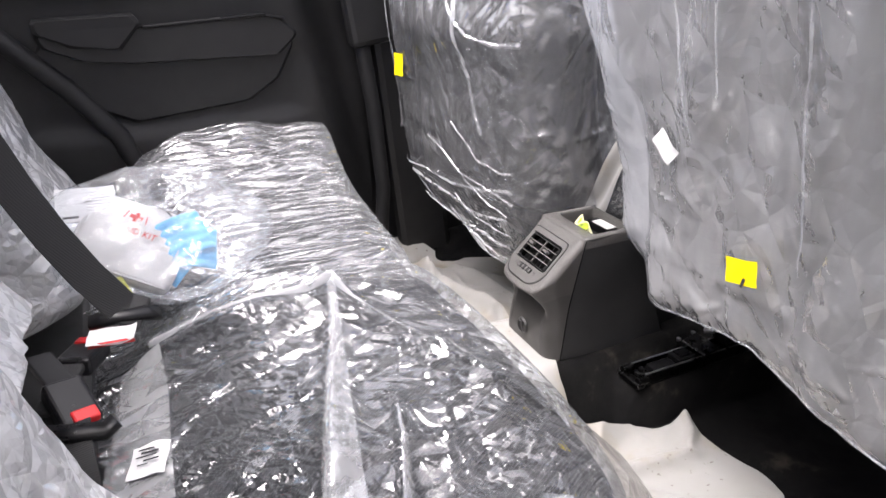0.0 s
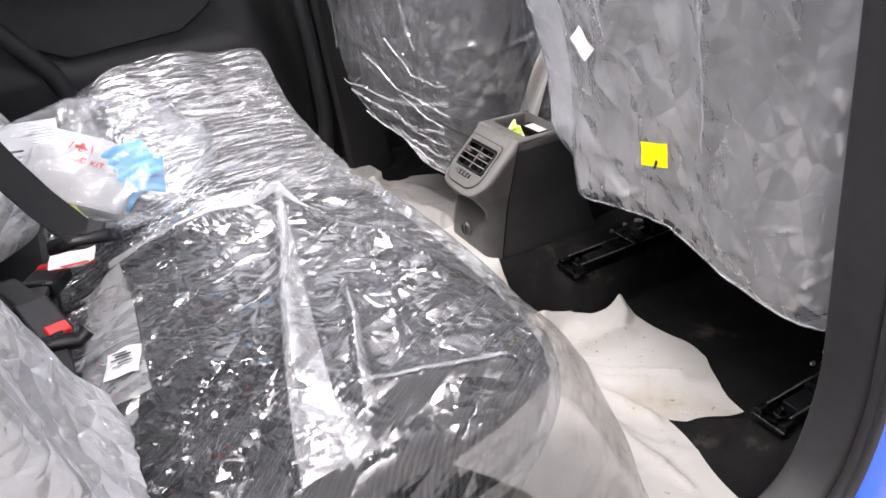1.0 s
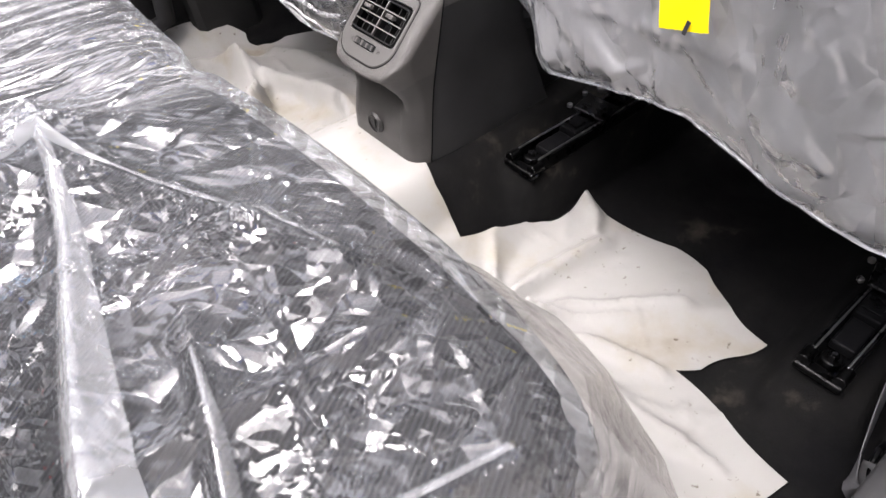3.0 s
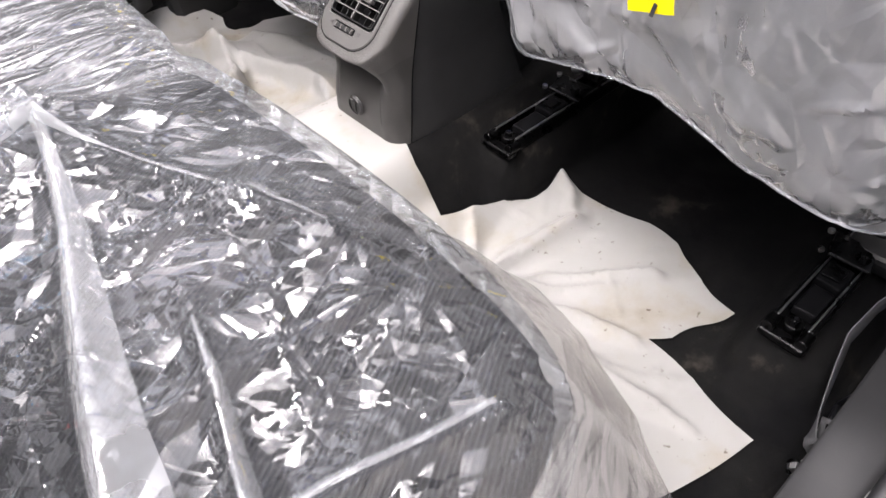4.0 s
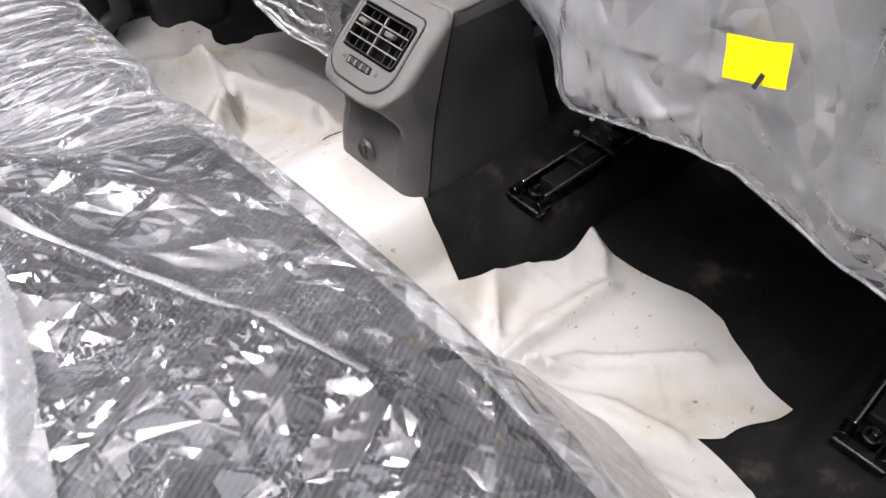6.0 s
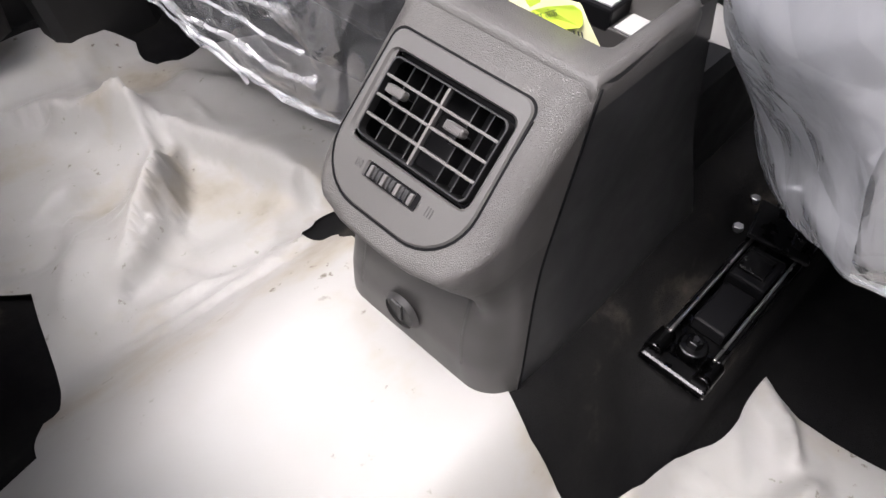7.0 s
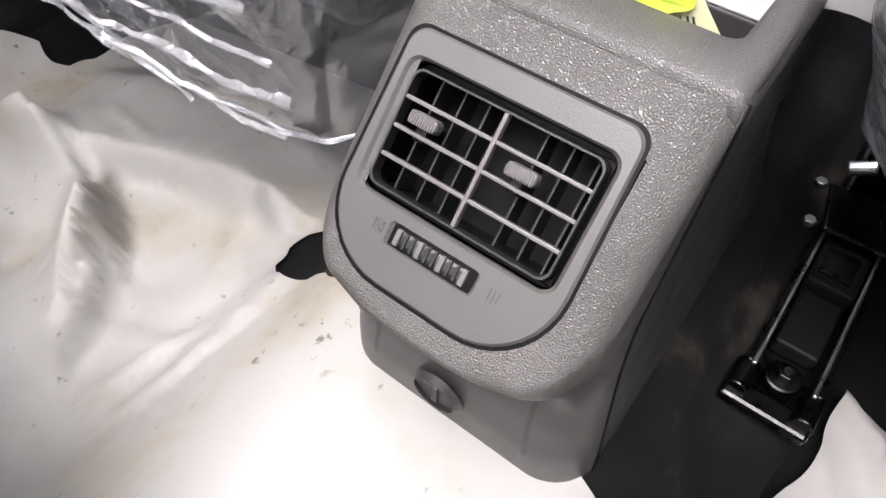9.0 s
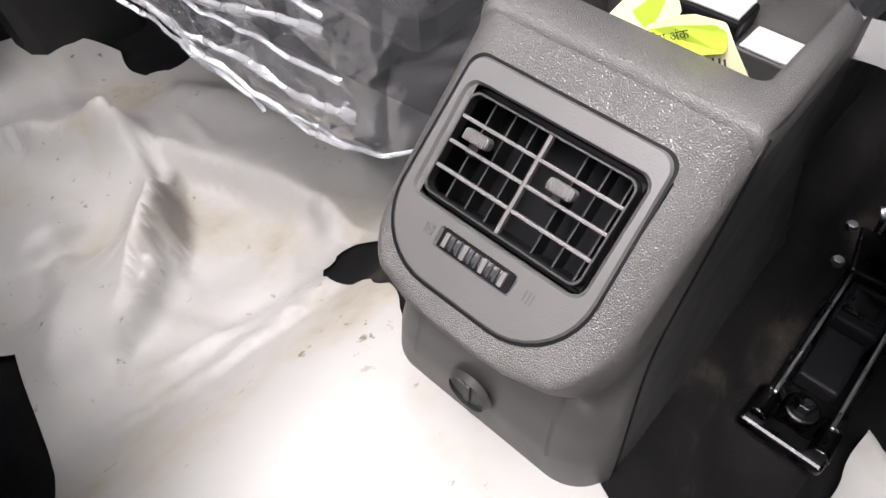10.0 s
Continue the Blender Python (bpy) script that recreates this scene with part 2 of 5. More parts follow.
MAT_RED = plastic("red_button_plastic", (0.62, 0.012, 0.015), 0.35, 600, 0.0001, 0.1)
MAT_NOTE = paper_material("cream_paper", (0.80, 0.78, 0.50), (0.74, 0.72, 0.42))
MAT_LIME = paper_material("lime_print", (0.46, 0.60, 0.06), (0.40, 0.55, 0.05))
MAT_MASK = paper_material("blue_nonwoven", (0.16, 0.45, 0.72), (0.10, 0.36, 0.62), 18)
MAT_POUCH = paper_material("white_pouch_cloth", (0.52, 0.51, 0.50), (0.46, 0.45, 0.44), 12)
MAT_PALE = plastic("pale_plastic_and_tray_sheen", (0.36, 0.36, 0.35), 0.4, 500, 0.0002, 0.05)
MAT_YELLOWISH = plastic("olive_yellow_plastic", (0.40, 0.38, 0.05), 0.5, 300, 0.0003, 0.2)
FILM_CUSHION = film("clear_film_cushion", 0.055, 0.065, 1.0, gloss=2.2, haze=0.5)
FILM_FAR = film("clear_film_far_cushion", 0.12, 0.08, 1.0, (0.5, 1.2, 1.0), gloss=3.0, folds=STREAKS, haze=0.4, cloud=(0.3, 1.5, 1))
FILM_FOLD = film("double_film_fold", 0.30, 0.12, 0.4, gloss=3.0, haze=0.15)
FILM_SEATFOLD = film("soft_film_fold", 0.16, 0.14, 0.2, gloss=2.0, haze=0.15)
FILM_RIGHT = film("hazy_film_front_seat", 0.37, 0.13, 1.0, (1, 1, 0.6), gloss=2.4, haze=0.3, folds=HANGING, cloud=(1, 1, 0.22))
FILM_LEFT = film("clear_film_passenger_seat", 0.15, 0.08, 1.0, (1, 1, 0.6), gloss=2.6, haze=0.35, folds=HANGING, cloud=(1, 1, 0.35))
FILM_GUSSET = film("layered_film_gusset", 0.40, 0.25, 0.3, haze=0.15, gloss=0.9, cloud=(1, 1, 0.3))
FILM_BACK = film("hazy_film_backrest", 0.92, 0.10, 1.2, haze=0.3, gloss=2.2)
FILM_APRON = film("milky_film_apron", 0.20, 0.22, 0.5, tint=(0.94, 0.92, 0.89), haze=0.12, gloss=1.0)
FILM_BAG = film("cloudy_film_bag", 0.14, 0.10, 0.8, gloss=0.9, haze=0.3)
FILM_FLAP = film("milky_film_flap", 0.30, 0.14, 0.7, gloss=1.5, haze=0.3)


# ---- building ----
def mesh_ob(name, verts, faces, mat, parent=None, label="", smooth=True):
    me = bpy.data.meshes.new(name)
    me.from_pydata([tuple(v) for v in verts], [], [tuple(int(i) for i in f) for f in faces])
    me.update()
    bm = bmesh.new()
    bm.from_mesh(me)
    bmesh.ops.recalc_face_normals(bm, faces=bm.faces)
    bm.to_mesh(me)
    bm.free()
    if smooth:
        me.polygons.foreach_set("use_smooth", [True] * len(me.polygons))
    me.materials.append(mat)
    ob = new(name, me)
    if parent:
        ob.parent = parent
    if label:
        ob["label"] = label
    return ob


def part(name, bm, mat, parent=None, label="", smooth=False):
    me = bpy.data.meshes.new(name)
    bmesh.ops.recalc_face_normals(bm, faces=bm.faces)
    bm.to_mesh(me)
    bm.free()
    me.polygons.foreach_set("use_smooth", [smooth] * len(me.polygons))
    me.materials.append(mat)
    ob = new(name, me)
    if parent:
        ob.parent = parent
    if label:
        ob["label"] = label
    return ob


def empty(name, label, category, group="", kind=""):
    return tagged(new(name), label, category, group, kind)


def grid_faces(nu, nv, closed=False):
    f = []
    for i in range(nu - 1):
        for j in range(nv if closed else nv - 1):
            k = (j + 1) % nv
            f.append((i * nv + j, i * nv + k, (i + 1) * nv + k, (i + 1) * nv + j))
    return f


def box(size, at, turn=(0, 0, 0), bev=0.002, seg=2):
    bm = bmesh.new()
    bmesh.ops.create_cube(bm, size=1, matrix=pose(*at, *turn) @ Matrix.Diagonal((*size, 1)))
    if bev:
        bmesh.ops.bevel(bm, geom=bm.edges[:], offset=bev, segments=seg, affect="EDGES", profile=0.5)
    return bm


def disc(radius, depth, m, seg=28, bev=0.001, r2=None):
    bm = bmesh.new()
    bmesh.ops.create_cone(bm, cap_ends=True, segments=seg, radius1=radius, radius2=r2 if r2 is not None else radius, depth=depth, matrix=m)
    if bev:
        edges = [e for e in bm.edges if len(e.link_faces) == 2 and any(len(f.verts) > 4 for f in e.link_faces)]
        bmesh.ops.bevel(bm, geom=edges, offset=bev, segments=2, affect="EDGES", profile=0.5)
    return bm


def tube(points, radius, mat, name, parent=None, label="", sides=10, flat=1.0):
    pts = [Vector(p) for p in points]
    verts = []
    for i, p in enumerate(pts):
        d = (pts[min(i + 1, len(pts) - 1)] - pts[max(i - 1, 0)]).normalized()
        a = d.orthogonal().normalized() if i == 0 else (last - d * last.dot(d)).normalized()
        last = a
        b = d.cross(a)
        for k in range(sides):
            t = 2 * math.pi * k / sides
            verts.append(p + radius * (math.cos(t) * a + flat * math.sin(t) * b))
    faces = grid_faces(len(pts), sides, True)
    faces.append(tuple(range(sides)))
    faces.append(tuple(range(len(verts) - sides, len(verts))))
    return mesh_ob(name, verts, faces, mat, parent, label)


def strip(points, across, width, thick, mat, name, parent=None, label=""):
    """A flat strap along points; across: its width's direction at each point."""
    pts = [Vector(p) for p in points]
    verts, n = [], len(pts)
    for i, p in enumerate(pts):
        d = (pts[min(i + 1, n - 1)] - pts[max(i - 1, 0)]).normalized()
        a = Vector(across[i] if isinstance(across, list) else across)
        a = (a - d * a.dot(d)).normalized()
        u = d.cross(a)
        w = width[i] if isinstance(width, list) else width
        for sa, su in ((-0.5, -0.5), (-0.46, -0.5), (0.46, -0.5), (0.5, -0.5), (0.5, 0.5), (0.46, 0.5), (-0.46, 0.5), (-0.5, 0.5)):
            verts.append(p + a * w * sa + u * thick * su * (1.0 if abs(sa) < 0.48 else 0.5))
    faces = grid_faces(n, 8, True) + [tuple(range(8)), tuple(range(8 * n - 8, 8 * n))]
    return mesh_ob(name, verts, faces, mat, parent, label)


def round_poly(pts, radii, seg=6):
    """Corners rounded by arcs."""
    out, n = [], len(pts)
    for i in range(n):
        p, a, b = (Vector((*pts[j % n], 0)).to_2d() for j in (i, i - 1, i + 1))
        u, v = (a - p).normalized(), (b - p).normalized()
        r = radii[i] if isinstance(radii, (list, tuple)) else radii
        half = u.angle(v) / 2
        cut = r / math.tan(half)
        c = p + (u + v).normalized() * (r / math.sin(half))
        s, e = p + u * cut - c, p + v * cut - c
        turn = s.angle_signed(e)
        for k in range(seg + 1):
            t = -turn * k / seg
            out.append((c.x + s.x * math.cos(t) - s.y * math.sin(t), c.y + s.x * math.sin(t) + s.y * math.cos(t)))
    return out


def plate(outer, holes, place, h0, h1, mat, name, parent=None, label="", bev=0.0):
    """A plate with holes: place(u, v, h) gives the point; from height h0 up to h1."""
    from_loops = [outer] + list(holes)
    verts, faces, start = [], [], []
    for loop in from_loops:
        start.append(len(verts))
        for h in ((h0, h1 - bev, h1) if bev else (h0, h1)):
            shrink = bev if (bev and h == h1) else 0
            cx = sum(p[0] for p in loop) / len(loop)
            cy = sum(p[1] for p in loop) / len(loop)
            for u, v in loop:
                d = math.hypot(u - cx, v - cy) or 1
                k = (1 - shrink / d) if loop is outer else (1 + shrink / d)
                verts.append(place(cx + (u - cx) * k, cy + (v - cy) * k, h))
        n, rows = len(loop), 3 if bev else 2
        s = start[-1]
        for r in range(rows - 1):
            for j in range(n):
                k = (j + 1) % n
                faces.append((s + r * n + j, s + r * n + k, s + (r + 1) * n + k, s + (r + 1) * n + j))
    rows = 3 if bev else 2
    top, index = [], []
    for s, loop in zip(start, from_loops):
        n = len(loop)
        ids = range(s + (rows - 1) * n, s + rows * n)
        top.append([Vector((*loop[k], 0)) for k in range(n)])
        index += list(ids)
    for tri in geometry.tessellate_polygon(top):
        faces.append(tuple(index[k] for k in tri))
    ob = mesh_ob(name, verts, faces, mat, parent, label, smooth=False)
    return ob


# smooth value noise on arrays, for folds and creases
def hash_noise(p, seed):
    i = np.floor(p).astype(np.int64)
    f = p - i
    f = f * f * f * (f * (f * 6 - 15) + 10)
    out = 0.0
    for dx in (0, 1):
        for dy in (0, 1):
            for dz in (0, 1):
                h = (i[:, 0] + dx) * 374761393 + (i[:, 1] + dy) * 668265263 + (i[:, 2] + dz) * 2147483647 + seed * 974634777
                h = (h ^ (h >> 13)) * 1274126177
                h = (h ^ (h >> 16)) & 0xFFFFF
                w = (f[:, 0] if dx else 1 - f[:, 0]) * (f[:, 1] if dy else 1 - f[:, 1]) * (f[:, 2] if dz else 1 - f[:, 2])
                out = out + w * (h / 0xFFFFF)
    return out


def waves(p, scale, seed=1, octaves=3):
    """Soft noise, about -1 to 1."""
    out, a, s = 0.0, 1.0, 1.0
    for k in range(octaves):
        out = out + a * (2 * hash_noise(p * np.asarray(scale) * s, seed + k) - 1)
        a, s = a * 0.5, s * 2.03
    return out


def facet_field(u, v, seed):
    """Straight-edged facets between random peaks and hollows one unit apart; about -1 to 1."""
    rng = random.Random(seed)
    u0, u1, v0, v1 = (int(math.floor(f(c))) + d for c in (u, v) for f, d in ((np.min, -1), (np.max, 2)))
    pts = [Vector((i + rng.uniform(-0.46, 0.46), j + rng.uniform(-0.46, 0.46))) for i in range(u0, u1 + 1) for j in range(v0, v1 + 1)]
    v2, _, tris, _, _, _ = geometry.delaunay_2d_cdt(pts, [], [], 0, 1e-6)
    tree = bvhtree.BVHTree.FromPolygons([(p.x, p.y, rng.uniform(-1, 1)) for p in v2], tris)
    down = Vector((0, 0, -1))
    out = np.zeros(len(u))
    for k, (a, b) in enumerate(zip(u.tolist(), v.tolist())):
        hit = tree.ray_cast(Vector((a, b, 5)), down)[0]
        out[k] = hit.z if hit else 0.0
    return out


def straight_folds(u, v, seed, count, span, long, wide, high, turn=None):
    """Thin straight tented folds at random places; the height of the tallest."""
    rng = random.Random(seed)
    out = np.zeros(len(u))
    for _ in range(count):
        au, av = rng.uniform(*span[0]), rng.uniform(*span[1])
        a = radians(rng.uniform(0, 180) if turn is None else rng.gauss(turn[0], turn[1]))
        n = rng.uniform(*long)
        w = rng.uniform(*wide)
        p = (u - au) * math.cos(a) + (v - av) * math.sin(a)
        q = -(u - au) * math.sin(a) + (v - av) * math.cos(a)
        fade = np.clip(1 - np.abs(p) / n, 0, 1) ** 0.6
        out = np.maximum(out, rng.uniform(0.5, 1) * high * fade * np.clip(1 - np.abs(q) / w, 0, 1))
    return out


def crumple(u, v, seed, levels, spin=0):
    """Several sizes of facets: (spacing along u, along v, height, share left calm)."""
    p = np.stack([u, v, 0 * u], 1)
    out = np.zeros(len(u))
    for k, (su, sv, high, calm) in enumerate(levels):
        a = radians(spin * k + 5)
        uu, vv = (u * math.cos(a) - v * math.sin(a)) / su, (u * math.sin(a) + v * math.cos(a)) / sv
        field = facet_field(uu, vv, seed + k)
        mask = 1.0 if calm <= 0 else step(calm - 0.5, calm, 0.5 + 0.5 * waves(p, 9.0, seed + 50 + k, 2))
        out = out + high * field * mask
    return out


def step(a, b, x):
    t = np.clip((x - a) / (b - a), 0, 1)
    return t * t * (3 - 2 * t)


def ridge(x, y, ax, ay, bx, by, width):
    """1 on the line from a to b, falling off over width, with a sharp crest."""
    dx, dy = bx - ax, by - ay
    t = np.clip(((x - ax) * dx + (y - ay) * dy) / (dx * dx + dy * dy), 0, 1)
    d = np.hypot(x - ax - t * dx, y - ay - t * dy)
    return np.exp(-d / width)


# ---- setting ----
FLOOR = -0.033
MID = 0.006


def carpet_height(x, y):
    a = np.abs(y - MID)
    far = y > MID
    z = FLOOR + 0.133 * (1 - step(np.where(far, 0.060, 0.088), np.where(far, 0.280, 0.205), a))
    shelf = step(0.09, 0.14, x) * step(0.108, 0.122, a) * (1 - step(0.184, 0.198, a)) * (y < MID)
    z = np.where(shelf > 0, z * (1 - shelf) + 0.064 * shelf, z)
    hump = step(0.055, 0.075, x) * (1 - step(-0.605, -0.585, y))
    z = z + 0.016 * hump + 0.045 * step(0.085, 0.15, x) * (1 - step(-0.600, -0.565, y)) * step(-0.725, -0.69, y)
    z = z + 0.05 * step(0.69, 0.76, y) + 0.03 * step(-0.715, -0.745, y)
    return z


def make_floor():
    xs, ys = np.arange(-0.62, 1.45, 0.012), np.arange(-0.75, 0.781, 0.010)
    gx, gy = np.meshgrid(xs, ys, indexing="ij")
    x, y = gx.ravel(), gy.ravel()
    z = carpet_height(x, y)
    p = np.stack([x, y, z], 1)
    z = z + 0.003 * waves(p, 9.0, 5)
    ob = mesh_ob("floor", np.stack([x, y, z], 1), grid_faces(len(xs), len(ys)), MAT_CARPET)
    tagged(ob, "dusty black carpet moulded over the tunnel", "carpet", kind="structure")


make_floor()

ground = part("ground", box((400, 400, 0.1), (0, 0, -0.43), bev=0), MAT_GROUND)
tagged(ground, "pale concrete yard under the car", "ground", kind="structure")

# unseen wall, added to hold back sky light from the open door side
light_block_wall = part("light_block_wall", box((12.0, 0.2, 3.4), (0.0, -2.6, 1.32), bev=0.02), MAT_WALLS)
tagged(light_block_wall, "plain unseen wall added to cut light from the right doorway", "wall", kind="structure")

# roof and side shell round the cabin
shell = empty("wall_shell", "dark lined cabin shell with open window gaps", "car body", kind="structure")
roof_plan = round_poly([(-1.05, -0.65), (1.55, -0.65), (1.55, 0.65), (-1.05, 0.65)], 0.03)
# unseen opening, added so that light falls into the cabin from above
top_light_gap = round_poly([(-0.85, -0.50), (0.75, -0.50), (0.75, 0.61), (-0.85, 0.61)], 0.05)
roof = plate(roof_plan, [top_light_gap], lambda x, y, h: (x, y, h), 1.145, 1.195, MAT_BLUE, "ceiling")
under = plate(roof_plan, [top_light_gap], lambda x, y, h: (x, y, h), 1.13, 1.142, MAT_LINER, "ceiling")
tagged(under, "pale cloth headliner round an added opening for top light", "headliner", kind="structure")
tagged(roof, "blue painted car roof panel with an added opening for top light", "roof", kind="structure")
for sy in (1, -1):
    part("roof_rail", box((2.7, 0.10, 0.12), (0.25, sy * 0.66, 1.13), (sy * 20, 0, 0), 0.02), MAT_LINER, shell)
part("centre_pillar", box((0.12, 0.05, 0.60), (-0.09, 0.70, 0.88), (0, -8, 0), 0.015), MAT_DARK, shell)
part("rear_pillar", box((0.30, 0.06, 0.60), (-0.98, 0.68, 0.90), (0, 20, 0), 0.015), MAT_DARK, shell)
part("rear_pillar", box((0.30, 0.06, 0.60), (-1.02, -0.70, 0.90), (0, 20, 0), 0.015), MAT_DARK, shell)
part("parcel_shelf", box((0.5, 1.4, 0.03), (-1.25, 0, 0.78), bev=0.008), MAT_DARK, shell)
part("tail_wall", box((0.05, 1.5, 1.2), (-1.52, 0, 0.18), bev=0.01), MAT_DARK, shell)
part("dashboard", box((0.42, 1.45, 0.42), (1.25, 0, 0.52), bev=0.06), MAT_DARK, shell)
part("fire_wall", box((0.05, 1.5, 0.85), (1.47, 0, 0.30), bev=0.01), MAT_DARK, shell)
part("front_door", box((1.45, 0.05, 0.95), (0.86, 0.79, 0.33), bev=0.02), MAT_DARK, shell, "dark closed front door lining")
part("front_door", box((1.40, 0.05, 0.95), (0.84, -0.79, 0.33), bev=0.02), MAT_DARK, shell, "dark closed front door lining")
part("under_seat_wall", box((0.04, 1.5, 0.32), (-0.60, 0, 0.10), bev=0.005), MAT_CARPET, shell)


# ---- left rear door ----
def make_left_door():
    door = empty("door_1", "closed black rear door with padded armrest", "car door", kind="structure")
    xs, zs = np.linspace(-0.98, -0.05, 70), np.linspace(-0.02, 0.80, 60)
    gx, gz = np.meshgrid(xs, zs, indexing="ij")
    x, z = gx.ravel(), gz.ravel()
    y = 0.715 + 0.0 * x
    y = y - 0.035 * step(0.70, 0.78, z)
    dish = step(-0.86, -0.80, x) * (1 - step(-0.26, -0.20, x)) * step(0.40, 0.46, z) * (1 - step(0.55, 0.60, z))
    y = y + 0.02 * dish
    pocket = step(-0.75, -0.70, x) * (1 - step(-0.22, -0.16, x)) * step(0.06, 0.10, z) * (1 - step(0.26, 0.29, z))
    y = y - 0.03 * pocket
    y = y + 0.05 * step(-0.20, -0.09, x + 0.22 * (z - 0.45))
    mesh_ob("door_panel", np.stack([x, y, z], 1), grid_faces(len(xs), len(zs)), MAT_DARK, door)

    def pad(outline, radius, deep, mat, name, label):
        place = lambda x, z, h: (x, 0.722 - h - 0.10 * max(0.0, z - 0.66) * (h > 0.01), z)
        return plate(round_poly(outline, radius, 6), [], place, -0.01, deep, mat, name, door, label, 0.009)

    pad([(-0.80, 0.600), (-0.775, 0.640), (-0.30, 0.640), (-0.235, 0.610), (-0.285, 0.520), (-0.36, 0.470), (-0.62, 0.445), (-0.69, 0.480)], 0.020, 0.012, MAT_DARK, "door_pocket", "black moulded door pocket")
    pad([(-0.79, 0.655), (-0.585, 0.655), (-0.32, 0.668), (-0.275, 0.660), (-0.235, 0.622), (-0.284, 0.577), (-0.59, 0.578), (-0.70, 0.590), (-0.772, 0.622)], 0.012, 0.038, MAT_DARK, "armrest", "padded black armrest")
    pad([(-0.785, 0.680), (-0.590, 0.684), (-0.576, 0.664), (-0.622, 0.612), (-0.720, 0.622), (-0.780, 0.654)], 0.009, 0.055, MAT_TRIM, "pull_handle", "dark grey pull handle")
    tube([(-0.575, 0.683, 0.655), (-0.45, 0.682, 0.662), (-0.32, 0.682, 0.668), (-0.27, 0.684, 0.658)], 0.004, MAT_TRIM, "armrest_seam", door)
    part("switch_panel", box((0.10, 0.02, 0.008), (-0.36, 0.686, 0.667), (0, -3, 0), 0.003), MAT_BLACK, door)
    part("outer_skin", box((1.0, 0.02, 1.05), (-0.48, 0.85, 0.25), bev=0.005), MAT_BLUE, door, "blue painted outer skin")
    part("inner_frame", box((1.25, 0.02, 1.10), (-0.45, 0.80, 0.25), bev=0.005), MAT_DARK, door)
    tube([(-0.95, 0.69, 0.75), (-0.86, 0.70, 0.66), (-0.74, 0.71, 0.53), (-0.66, 0.715, 0.42), (-0.62, 0.72, 0.30), (-0.60, 0.72, 0.05)], 0.022, MAT_RUBBER, "door_seal", door, "black rubber door seal")
    tube([(-0.11, 0.715, 0.85), (-0.085, 0.715, 0.66), (-0.05, 0.715, 0.42), (-0.03, 0.72, 0.20), (-0.04, 0.72, 0.06), (-0.10, 0.735, 0.03), (-0.55, 0.74, 0.025)], 0.020, MAT_RUBBER, "door_seal", door, "black rubber door seal")
    part("pillar_trim", box((0.16, 0.04, 0.85), (0.06, 0.735, 0.36), (0, -6, 0), 0.02), MAT_DARK, door)


make_left_door()


# ---- right doorway: pillar and sill trim, seal, painted jamb ----
def make_right_doorway():
    way = empty("door_2", "open right doorway with grey trim, rubber seal and blue jamb", "doorway", kind="structure")
    ctrl = [(-0.98, 0.055), (-0.60, 0.055), (-0.30, 0.055), (-0.10, 0.056), (-0.03, 0.066), (0.018, 0.10), (0.036, 0.16), (0.036, 0.25), (0.014, 0.35), (-0.015, 0.46), (-0.05, 0.60), (-0.10, 0.80), (-0.16, 1.05)]
    path = []
    for i in range(len(ctrl) - 1):
        p = [Vector(ctrl[min(max(j, 0), len(ctrl) - 1)]) for j in (i - 1, i, i + 1, i + 2)]
        for k in range(8):
            t = k / 8
            path.append(0.5 * (2 * p[1] + (p[2] - p[0]) * t + (2 * p[0] - 5 * p[1] + 4 * p[2] - p[3]) * t * t + (3 * p[1] - p[0] - 3 * p[2] + p[3]) * t ** 3))
    path.append(Vector(ctrl[-1]))

    def sweep(profile, mat, name, label, wobble=0.0, ribs=0.0):
        verts, n = [], len(path)
        for i, c in enumerate(path):
            d = (path[min(i + 1, n - 1)] - path[max(i - 1, 0)]).normalized()
            out = Vector((d.y, -d.x))
            for j, (o, y) in enumerate(profile):
                q = c + out * o
                verts.append((q.x, y, q.y))
        return mesh_ob(name, verts, grid_faces(n, len(profile)), mat, way, label)

    sweep([(0.10, -0.742), (0.05, -0.738), (0.012, -0.731), (0.003, -0.729), (0.0, -0.732), (-0.001, -0.745), (0.000, -0.765), (0.002, -0.782), (0.008, -0.790), (0.03, -0.791)], MAT_TRIM, "pillar_trim", "satin dark grey pillar and sill trim")
    ring = [(0.002 + 0.010 * math.cos(t), -0.801 + 0.010 * math.sin(t)) for t in np.linspace(0, 2 * math.pi, 13)]
    sweep(ring, MAT_RUBBER, "door_seal", "black ribbed rubber door seal")
    lip = [(-0.006 + 0.005 * math.cos(t), -0.812 + 0.006 * math.sin(t)) for t in np.linspace(0, 2 * math.pi, 9)]
    sweep(lip, MAT_RUBBER, "seal_lip", "black rubber seal lip")
    sweep([(0.004, -0.812), (0.014, -0.825), (0.020, -0.831), (0.050, -0.835), (0.075, -0.843), (0.082, -0.858), (0.10, -0.863), (0.14, -0.865), (0.155, -0.884), (0.30, -0.914)], MAT_BLUE, "painted_jamb", "glossy blue painted door jamb")


make_right_doorway()


